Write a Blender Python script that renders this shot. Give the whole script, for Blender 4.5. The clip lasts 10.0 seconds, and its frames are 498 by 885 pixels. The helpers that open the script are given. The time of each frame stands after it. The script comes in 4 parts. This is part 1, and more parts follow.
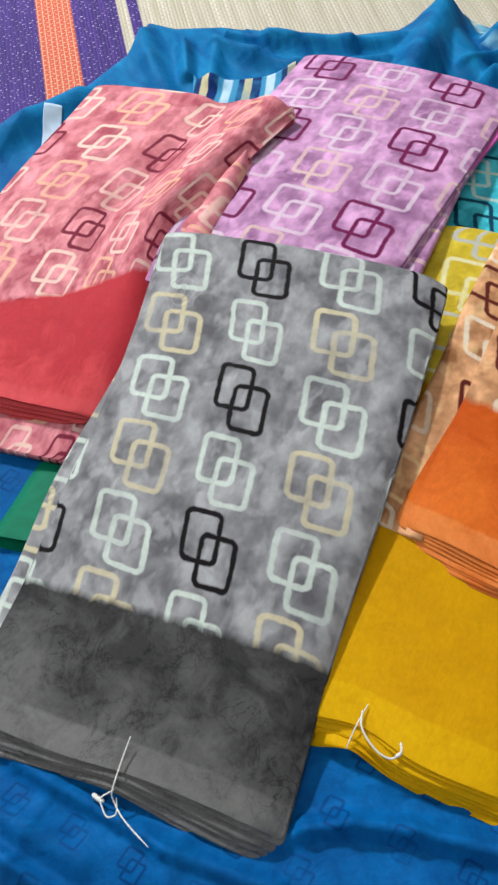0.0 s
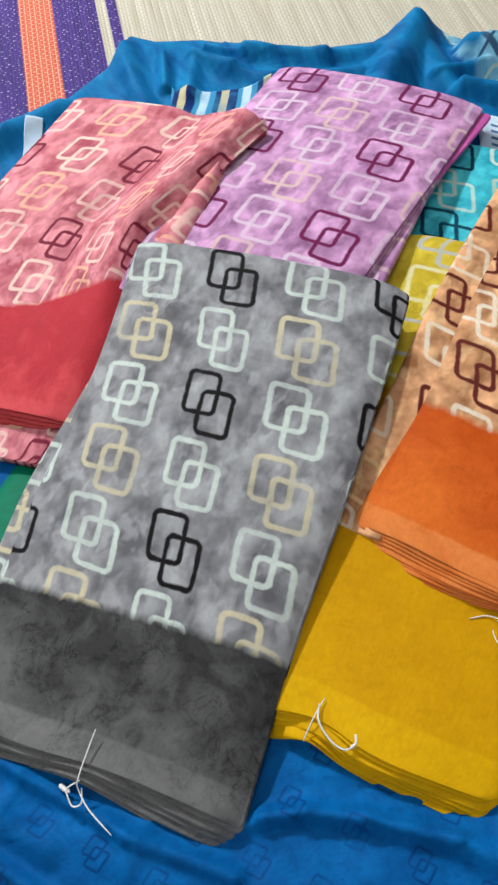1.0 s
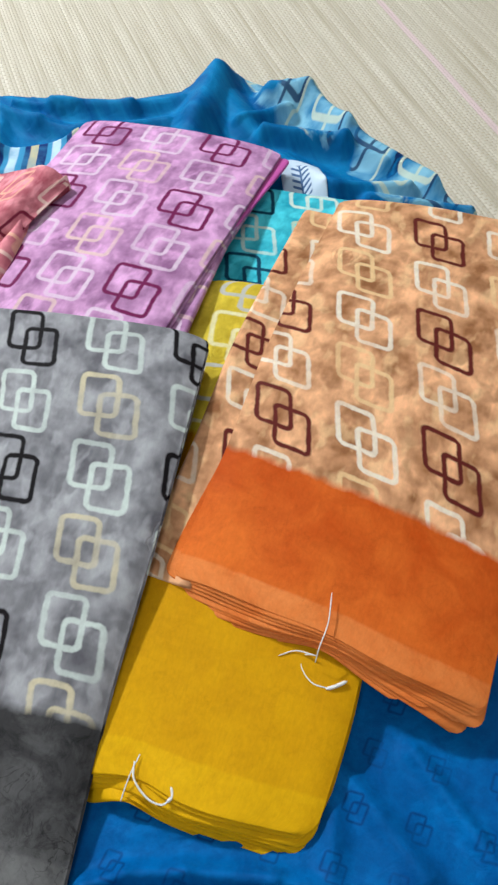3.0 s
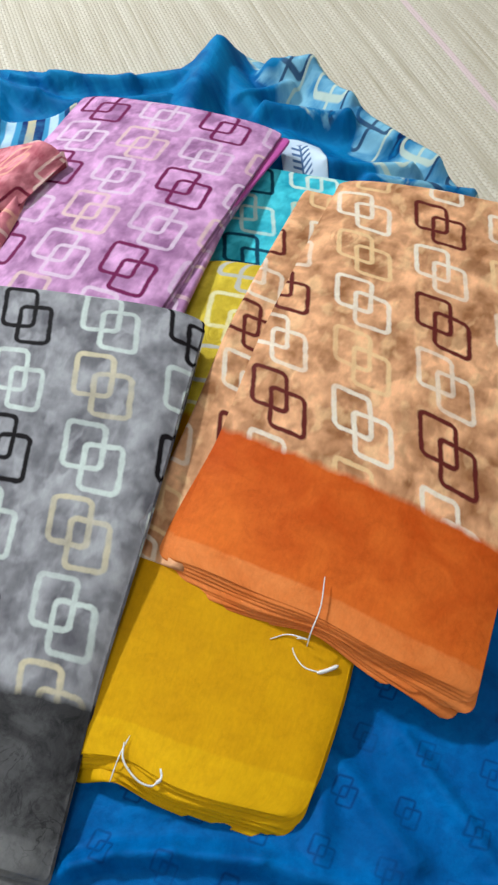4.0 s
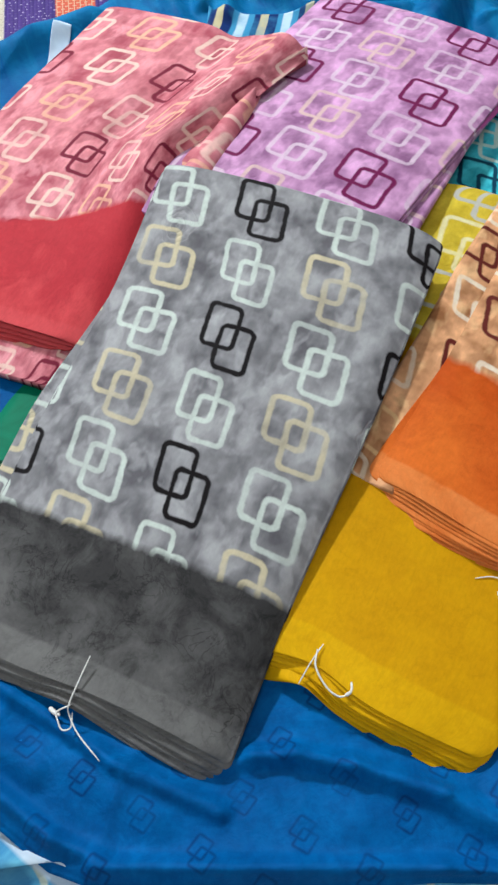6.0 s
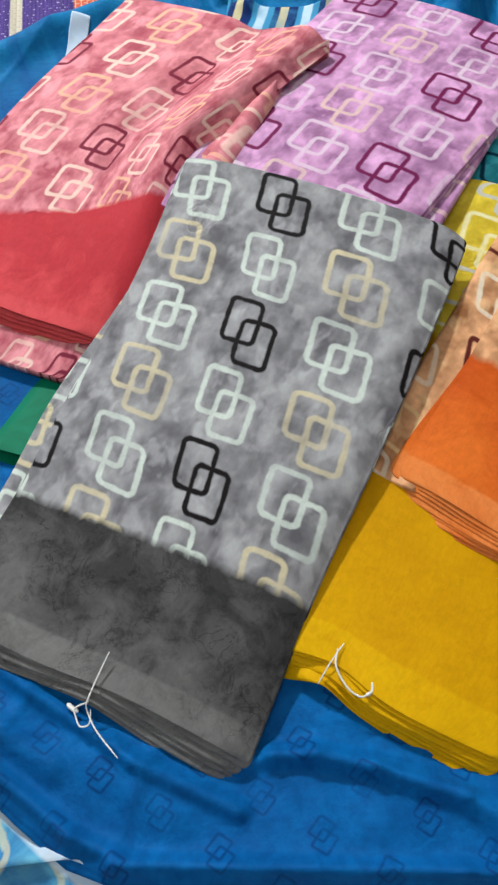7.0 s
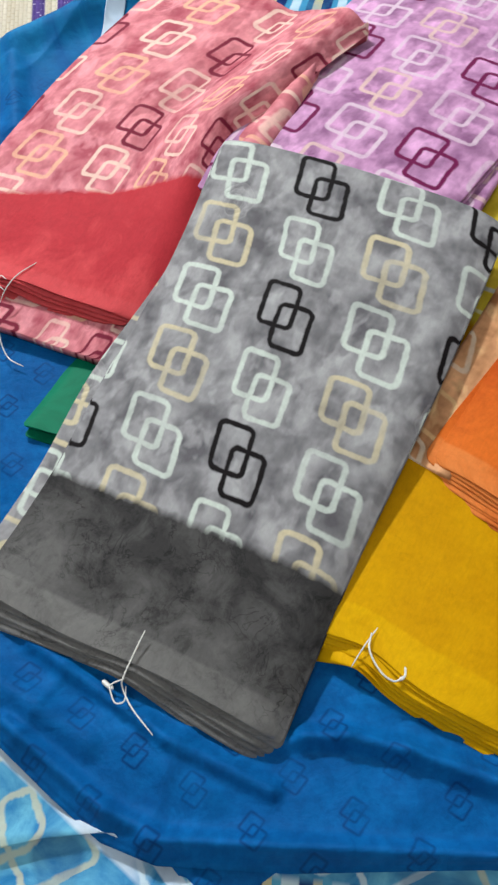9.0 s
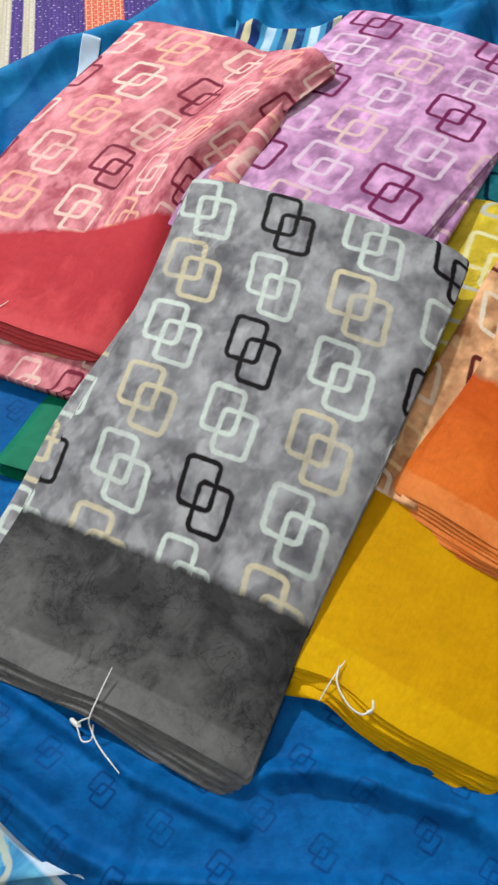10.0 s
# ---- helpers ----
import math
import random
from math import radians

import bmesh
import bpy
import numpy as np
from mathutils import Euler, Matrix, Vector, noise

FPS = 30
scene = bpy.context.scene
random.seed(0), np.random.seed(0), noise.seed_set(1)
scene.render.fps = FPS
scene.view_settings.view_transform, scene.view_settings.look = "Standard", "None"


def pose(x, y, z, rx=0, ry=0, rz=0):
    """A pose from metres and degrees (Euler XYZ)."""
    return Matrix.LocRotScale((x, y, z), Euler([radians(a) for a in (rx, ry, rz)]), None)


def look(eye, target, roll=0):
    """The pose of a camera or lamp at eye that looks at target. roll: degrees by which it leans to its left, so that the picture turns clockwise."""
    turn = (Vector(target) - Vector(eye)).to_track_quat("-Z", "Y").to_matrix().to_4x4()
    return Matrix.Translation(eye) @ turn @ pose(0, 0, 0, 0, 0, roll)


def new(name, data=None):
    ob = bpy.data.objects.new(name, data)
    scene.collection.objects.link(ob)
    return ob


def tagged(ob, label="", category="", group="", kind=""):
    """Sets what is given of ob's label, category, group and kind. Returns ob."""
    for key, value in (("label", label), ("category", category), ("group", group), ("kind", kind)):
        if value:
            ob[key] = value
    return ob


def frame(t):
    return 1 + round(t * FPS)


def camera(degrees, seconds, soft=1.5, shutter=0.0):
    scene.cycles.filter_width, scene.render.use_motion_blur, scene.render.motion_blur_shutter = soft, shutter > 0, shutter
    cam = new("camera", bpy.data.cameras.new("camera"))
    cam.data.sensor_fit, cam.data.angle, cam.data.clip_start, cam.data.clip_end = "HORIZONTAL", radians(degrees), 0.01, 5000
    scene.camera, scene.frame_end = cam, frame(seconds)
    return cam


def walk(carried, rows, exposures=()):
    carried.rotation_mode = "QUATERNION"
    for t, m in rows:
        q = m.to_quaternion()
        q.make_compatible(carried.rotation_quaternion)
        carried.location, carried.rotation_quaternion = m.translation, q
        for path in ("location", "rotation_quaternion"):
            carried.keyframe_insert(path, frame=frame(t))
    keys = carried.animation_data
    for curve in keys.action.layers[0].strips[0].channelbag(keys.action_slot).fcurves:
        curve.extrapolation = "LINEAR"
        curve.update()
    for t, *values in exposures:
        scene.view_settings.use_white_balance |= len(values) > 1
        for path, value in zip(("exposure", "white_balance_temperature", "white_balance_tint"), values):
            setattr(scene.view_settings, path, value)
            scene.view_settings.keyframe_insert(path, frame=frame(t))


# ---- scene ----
cam = camera(36.0, 10.0, 2.5)
PATH = [
    (0, (0.04, 0.154, 0.683), (-0.056, 1.209, -1.013), -4.9),
    (0.5, (0.068, 0.126, 0.711), (-0.034, 1.178, -0.987), -5.1),
    (1, (0.076, 0.142, 0.703), (-0.024, 1.203, -0.989), -5.3),
    (1.5, (0.098, 0.143, 0.713), (0.027, 1.248, -0.953), -5.6),
    (2, (0.132, 0.148, 0.723), (0.11, 1.29, -0.918), -6.0),
    (2.5, (0.138, 0.154, 0.717), (0.2, 1.28, -0.935), -3.6),
    (3, (0.175, 0.151, 0.722), (0.327, 1.256, -0.938), 0.4),
    (3.2, (0.185, 0.151, 0.719), (0.358, 1.255, -0.94), 1.2),
    (4.3, (0.168, 0.156, 0.713), (0.291, 1.198, -0.99), 1.7),
    (4.5, (0.142, 0.159, 0.707), (0.22, 1.18, -1.011), 1.4),
    (5, (0.101, 0.155, 0.693), (0.097, 1.134, -1.051), 1.2),
    (5.5, (0.078, 0.151, 0.687), (0.046, 1.114, -1.066), 1.9),
    (6, (0.049, 0.14, 0.681), (-0.012, 1.094, -1.075), 1.3),
    (7.5, (0.03, 0.143, 0.671), (-0.051, 1.077, -1.096), 1.1),
    (8, (0.016, 0.139, 0.666), (-0.076, 1.058, -1.108), 1.0),
    (8.5, (0.01, 0.138, 0.667), (-0.088, 1.051, -1.11), 0.9),
    (9, (0.014, 0.136, 0.675), (-0.088, 1.047, -1.102), 0.7),
    (9.5, (0.024, 0.14, 0.679), (-0.083, 1.065, -1.091), 0.4),
    (10, (0.042, 0.144, 0.684), (-0.064, 1.112, -1.063), -0.1),
]
walk(cam, [(t, look(eye, target, roll)) for t, eye, target, roll in PATH],
     [(0, 0.0, 6480, 10), (1, 0.0, 6440, 10), (2, 0.0, 6350, 10), (3, 0.06, 6250, 10), (4.5, 0.04, 6200, 9.5), (5.5, 0.0, 6200, 9), (6.2, 0.0, 6350, 9.5), (7.5, 0.0, 6580, 10), (10, 0.0, 6580, 10)])

# ---- light: a tube lamp high in the far left corner, a weaker fill lamp added behind the camera, pale walls give the rest ----
world = bpy.data.worlds.new("world")
scene.world = world
world.use_nodes = True
world.node_tree.nodes["Background"].inputs[0].default_value = (1.0, 0.97, 0.93, 1)
world.node_tree.nodes["Background"].inputs[1].default_value = 0.04


def area_lamp(name, eye, target, sx, sy, watts, colour):
    data = bpy.data.lights.new(name, "AREA")
    data.shape, data.size, data.size_y, data.energy, data.color = "RECTANGLE", sx, sy, watts, colour
    ob = new(name, data)
    ob.matrix_world = look(eye, target)
    return ob


area_lamp("tube_light", (-1.50, 3.0, 2.6), (0.1, 0.6, 0), 0.55, 0.10, 136, (0.945, 0.985, 1.0))
# added fill with no fixture behind it, lifts the front hems and shadows
area_lamp("fill_light", (-0.35, -0.3, 2.65), (0.2, 0.6, 0), 0.7, 0.5, 15, (0.945, 0.985, 1.0))


# ---- node helper ----
class Graph:
    def __init__(self, name):
        self.mat = bpy.data.materials.new(name)
        self.mat.use_nodes = True
        self.tree = self.mat.node_tree
        self.bsdf = self.tree.nodes["Principled BSDF"]

    def node(self, kind, **inputs):
        n = self.tree.nodes.new(kind)
        for key, value in inputs.items():
            self.put(n.inputs[key.replace("_", " ")], value)
        return n

    def put(self, socket, value):
        if isinstance(value, bpy.types.NodeSocket):
            self.tree.links.new(value, socket)
        elif isinstance(value, tuple) and len(value) == 3 and socket.type == "RGBA":
            socket.default_value = (*value, 1)
        else:
            socket.default_value = value

    def m(self, op, a, b=0.0, c=0.0):
        n = self.tree.nodes.new("ShaderNodeMath")
        n.operation = op
        for k, value in enumerate((a, b, c)):
            self.put(n.inputs[k], value)
        return n.outputs[0]

    def add(self, a, b):
        return self.m("ADD", a, b)

    def sub(self, a, b):
        return self.m("SUBTRACT", a, b)

    def mul(self, a, b):
        return self.m("MULTIPLY", a, b)

    def ramp(self, x, a, b, lo=0.0, hi=1.0):
        """x mapped from a..b to lo..hi, clamped."""
        n = self.tree.nodes.new("ShaderNodeMapRange")
        for k, value in enumerate((x, a, b, lo, hi)):
            self.put(n.inputs[k], value)
        return n.outputs[0]

    def mix(self, f, a, b):
        n = self.tree.nodes.new("ShaderNodeMix")
        n.data_type = "RGBA"
        self.put(n.inputs[0], f)
        self.put(n.inputs[6], a)
        self.put(n.inputs[7], b)
        return n.outputs[2]

    def noise(self, at, scale, detail=3.0, rough=0.55, warp=0.0):
        n = self.tree.nodes.new("ShaderNodeTexNoise")
        self.put(n.inputs["Vector"], at)
        for key, value in (("Scale", scale), ("Detail", detail), ("Roughness", rough), ("Distortion", warp)):
            n.inputs[key].default_value = value
        return n.outputs[0]

    def cells(self, at, scale):
        """Distance to the nearest scattered centre, in cells, and a random number for each centre."""
        n = self.tree.nodes.new("ShaderNodeTexVoronoi")
        self.put(n.inputs["Vector"], at)
        n.inputs["Scale"].default_value = scale
        n.inputs["Randomness"].default_value = 0.8
        return n.outputs["Distance"], self.split(n.outputs["Color"])[0]

    def vec(self, x, y, z=0.0):
        n = self.tree.nodes.new("ShaderNodeCombineXYZ")
        for k, value in enumerate((x, y, z)):
            self.put(n.inputs[k], value)
        return n.outputs[0]

    def split(self, v):
        n = self.tree.nodes.new("ShaderNodeSeparateXYZ")
        self.put(n.inputs[0], v)
        return n.outputs

    def uv(self):
        return self.tree.nodes.new("ShaderNodeTexCoord").outputs["UV"]

    def place(self):
        return self.tree.nodes.new("ShaderNodeTexCoord").outputs["Object"]

    def bump(self, height, metres, strength=1.0):
        n = self.tree.nodes.new("ShaderNodeBump")
        n.inputs["Strength"].default_value = strength
        n.inputs["Distance"].default_value = metres
        self.put(n.inputs["Height"], height)
        self.tree.links.new(n.outputs[0], self.bsdf.inputs["Normal"])

    def done(self, colour, rough=0.6, sheen=0.0, spec=0.3):
        self.put(self.bsdf.inputs["Base Color"], colour)
        self.put(self.bsdf.inputs["Roughness"], rough)
        self.bsdf.inputs["Specular IOR Level"].default_value = spec
        self.bsdf.inputs["Sheen Weight"].default_value = sheen
        self.bsdf.inputs["Sheen Roughness"].default_value = 0.4
        return self.mat

    # a rounded rectangle's outline round (cx, cy): 1 on the line
    def ring(self, x, y, cx, cy, hw, hh, r, half, rag, soft=0.0009):
        qx = self.sub(self.m("ABSOLUTE", self.sub(x, cx)), hw - r)
        qy = self.sub(self.m("ABSOLUTE", self.sub(y, cy)), hh - r)
        px, py = self.m("MAXIMUM", qx, 0.0), self.m("MAXIMUM", qy, 0.0)
        out = self.m("SQRT", self.add(self.mul(px, px), self.mul(py, py)))
        d = self.sub(self.add(out, self.m("MINIMUM", self.m("MAXIMUM", qx, qy), 0.0)), r)
        return self.ramp(self.add(self.m("ABSOLUTE", d), rag), half + soft, half - soft)

    # the print: linked pairs of rounded squares in columns; gives line mask, column parity, row parity
    def links(self, u, v, u0, v0, du, dv, scale=1.0, half=0.0023, wide=1.0, tall=1.0, shear=0.0, widen=0.0, rag=0.0):
        cu, cv = self.m("DIVIDE", self.sub(u, u0), du), self.m("DIVIDE", self.sub(v, v0), dv)
        ci, ri = self.m("ROUND", cu), self.m("ROUND", cv)
        x, y = self.mul(self.sub(cu, ci), du), self.mul(self.sub(cv, ri), dv)
        parity = lambda k: self.m("ABSOLUTE", self.m("MODULO", k, 2.0))
        col, row = parity(ci), parity(ri)
        y = self.add(y, self.mul(x, shear))
        x = self.mul(x, self.sub(1.0, self.mul(col, widen)))
        a = self.ring(x, y, -0.0112 * scale * wide, 0.0108 * scale * tall, 0.0208 * scale * wide, 0.0238 * scale * tall, 0.0058 * scale, half, rag)
        b = self.ring(x, y, 0.0112 * scale * wide, -0.0108 * scale * tall, 0.0208 * scale * wide, 0.0238 * scale * tall, 0.0058 * scale, half, rag)
        return self.m("MAXIMUM", a, b), col, row


def print_cloth(name, low, high, vein, lattice, tints, edge_at, edge_dark, edge_light, selvage, edge_lean=0.0, size=(1.0, 1.0, 0.0, 0.0), cracks=0.12, hem_at=0.031):
    """Printed soft silk: mottled ground, linked squares, and a plain dyed border along one edge."""
    g = Graph(name)
    uv = g.uv()
    u, v, _ = g.split(uv)
    u0, v0, du, dv, lean, tilt = lattice
    white, cream, dark = tints
    wave = g.mul(g.sub(g.noise(uv, 9.0, 2.0), 0.5), 0.009)
    wave2 = g.mul(g.sub(g.noise(g.vec(g.add(u, 3.1), v), 11.0, 2.0), 0.5), 0.009)
    pu = g.add(g.add(u, g.mul(v, lean)), wave)
    pv = g.add(g.add(v, g.mul(u, tilt)), wave2)
    rag = g.mul(g.sub(g.noise(uv, 95.0, 3.0, 0.6), 0.5), 0.0030)
    mask, col, row = g.links(pu, pv, u0, v0, du, dv, 1.0, 0.0026, size[0], size[1], size[2], size[3], rag)
    fade = g.mul(g.ramp(g.noise(uv, 60.0, 3.0), 0.25, 0.6, 0.70, 1.0), g.ramp(g.noise(g.vec(u, v, 4.4), 13.0, 2.0), 0.36, 0.56, 0.62, 1.0))
    tint = g.mix(col, g.mix(row, dark, white), g.mix(row, white, cream))
    # brushed, watery ground: broad soft patches pulled along by a slow swirl, with paler wisps
    qu = g.add(u, g.mul(g.sub(g.noise(g.vec(u, v, 1.7), 14.0, 2.0), 0.5), 0.022))
    qv = g.add(v, g.mul(g.sub(g.noise(g.vec(u, v, 8.2), 14.0, 2.0), 0.5), 0.022))
    blot = g.add(g.mul(g.noise(g.vec(g.mul(qu, 1.25), qv), 17.0, 3.0, 0.5), 0.62), g.mul(g.noise(g.vec(g.mul(qu, 1.2), qv, 2.0), 46.0, 2.0, 0.5), 0.38))
    ground = g.mix(g.ramp(blot, 0.37, 0.63), low, high)
    pale = g.ramp(g.noise(g.vec(g.mul(qu, 1.6), qv, 9.0), 30.0, 2.5, 0.5), 0.54, 0.64, 0.0, 0.42)
    ground = g.mix(pale, ground, tuple(min(0.95, 1.25 * c) for c in high))
    deep = g.ramp(g.noise(g.vec(g.mul(qu, 1.3), qv, 12.0), 27.0, 2.5, 0.5), 0.53, 0.63, 0.0, 0.46)
    ground = g.mix(deep, ground, tuple(0.8 * c for c in low))
    # scattered roses woven into the silk: wavy rings round a centre, seen by their relief
    petal = g.mul(g.sub(g.noise(g.vec(u, v, 3.0), 70.0, 2.0), 0.5), 0.16)
    reach, chance = g.cells(g.vec(g.add(u, g.mul(wave, 0.5)), g.mul(v, 0.8)), 15.0)
    curl = g.m("ABSOLUTE", g.sub(g.m("FRACT", g.mul(g.add(reach, petal), 13.0)), 0.5))
    bloom = g.mul(g.ramp(g.add(reach, petal), 0.36, 0.22), g.ramp(chance, 0.70, 0.74))
    veins = g.mul(g.ramp(curl, 0.0, 0.24, 0.24, 0.0), bloom)
    ground = g.mix(g.mul(veins, g.sub(1.0, mask)), ground, vein)
    solid = g.mul(g.sub(1.0, col), g.sub(1.0, row))
    strength = g.mul(mask, g.m("MAXIMUM", g.mul(fade, 0.93), solid))
    body = g.mix(strength, ground, tint)
    # border
    stain = g.noise(uv, 22.0, 5.0, 0.65, 0.6)
    crack = g.ramp(g.noise(g.vec(u, v, 2.0), 52.0, 7.0, 0.74, 1.0), 0.50, 0.62, 0.0, cracks)
    ridge = g.m("ABSOLUTE", g.sub(g.noise(g.vec(u, v, 3.0), 30.0, 4.0, 0.62, 0.8), 0.5))
    wisps = g.mul(g.ramp(ridge, 0.020, 0.0, 0.0, cracks), g.ramp(g.noise(g.vec(u, v, 11.0), 14.0, 2.0), 0.42, 0.60))
    depth = g.ramp(g.add(v, g.add(g.mul(g.sub(stain, 0.5), 0.26), g.mul(g.sub(g.noise(g.vec(u, v, 5.0), 8.0, 2.0), 0.5), 0.20))), 0.02, edge_at, 0.1, 0.95)
    border = g.mix(depth, edge_light, edge_dark)
    border = g.mix(g.mul(crack, g.ramp(stain, 0.35, 0.6)), border, tuple(0.45 * c for c in edge_dark))
    fray = tuple(0.40 * c for c in edge_dark)
    border = g.mix(g.ramp(g.add(v, g.mul(g.sub(stain, 0.5), 0.006)), hem_at + 0.0014, hem_at - 0.0014, 0.0, g.ramp(stain, 0.3, 0.62, 0.62, 0.25)), border, selvage)
    border = g.mix(wisps, border, fray)
    side = g.add(g.add(v, g.mul(u, edge_lean)), g.mul(g.sub(g.noise(g.vec(g.mul(u, 2.2), v), 36.0, 2.0, 0.5, 0.3), 0.5), 0.010))
    colour = g.mix(g.ramp(side, edge_at + 0.0035, edge_at - 0.0045), body, border)
    # uneven dye along the yarns
    slub = g.add(g.noise(g.vec(g.mul(u, 1.6), v, 6.0), 150.0, 4.0, 0.7), g.mul(g.noise(g.vec(g.mul(u, 7.0), v), 60.0, 2.0), 0.4))
    colour = g.mix(g.ramp(slub, 0.52, 0.95, 0.0, 0.26), colour, g.mix(0.55, colour, (0.0, 0.0, 0.0)))
    weave = g.noise(g.vec(g.mul(u, 6.0), v), 700.0, 2.0)
    crease = g.add(g.mul(g.noise(g.vec(u, g.mul(v, 1.5)), 24.0, 2.5, 0.5, 0.2), 1.3), g.mul(g.mul(g.mul(g.ramp(curl, 0.0, 0.3), bloom), g.ramp(side, edge_at, edge_at + 0.01)), -0.35))
    g.bump(g.add(g.mul(weave, 0.06), crease), 0.0026, 0.5)
    return g.done(colour, g.ramp(blot, 0.3, 0.7, 0.56, 0.68), 0.0, 0.06)


# ---- mesh helpers ----
def curve_at(points, t):
    """Smooth curve through the points, by the share t of its length; straight on beyond its ends."""
    p = np.array(points, float)
    d = np.r_[0, np.cumsum(np.linalg.norm(np.diff(p, axis=0), axis=1))]
    d /= d[-1]
    q = np.vstack([2 * p[0] - p[1], p, 2 * p[-1] - p[-2]])
    k = np.r_[-d[1], d, 2 - d[-2]]
    t = np.asarray(t, float)
    i = np.clip(np.searchsorted(d, t, side="right") - 1, 0, len(d) - 2)
    h = d[i + 1] - d[i]
    f = ((t - d[i]) / h)[:, None]
    m0 = (q[i + 2] - q[i]) / (k[i + 2] - k[i])[:, None] * h[:, None]
    m1 = (q[i + 3] - q[i + 1]) / (k[i + 3] - k[i + 1])[:, None] * h[:, None]
    c = np.clip(f, 0, 1)
    inner = (2 * c**3 - 3 * c**2 + 1) * p[i] + (c**3 - 2 * c**2 + c) * m0 + (3 * c**2 - 2 * c**3) * p[i + 1] + (c**3 - c**2) * m1
    return inner + np.where(f < 0, m0 * f, 0) + np.where(f > 1, m1 * (f - 1), 0)


def ripple(x, y, seed=0.0):
    """Soft cloth unevenness, about -1 to 1."""
    s = seed
    return (np.sin(11 * x + 7 * y + s) + np.sin(-9 * x + 17 * y + 2.3 * s + 1) + 0.6 * np.sin(29 * x + 13 * y + 1.7 * s + 2)
            + 0.5 * np.sin(-23 * x + 37 * y + 0.7 * s) + 0.35 * np.sin(61 * x - 19 * y + s) + 0.3 * np.sin(43 * x + 71 * y + 3 * s)) / 3.0


def mesh_from(name, verts, faces, uvs, material, parent=None, label=""):
    me = bpy.data.meshes.new(name)
    me.from_pydata([tuple(v) for v in verts], [], faces)
    if uvs is not None:
        layer = me.uv_layers.new(name="UVMap")
        index = np.empty(len(me.loops), np.int32)
        me.loops.foreach_get("vertex_index", index)
        layer.data.foreach_set("uv", np.asarray(uvs, np.float32)[index].ravel())
    me.polygons.foreach_set("use_smooth", [True] * len(me.polygons))
    me.materials.append(material)
    me.update()
    ob = new(name, me)
    if parent:
        ob.parent = parent
    return tagged(ob, label)


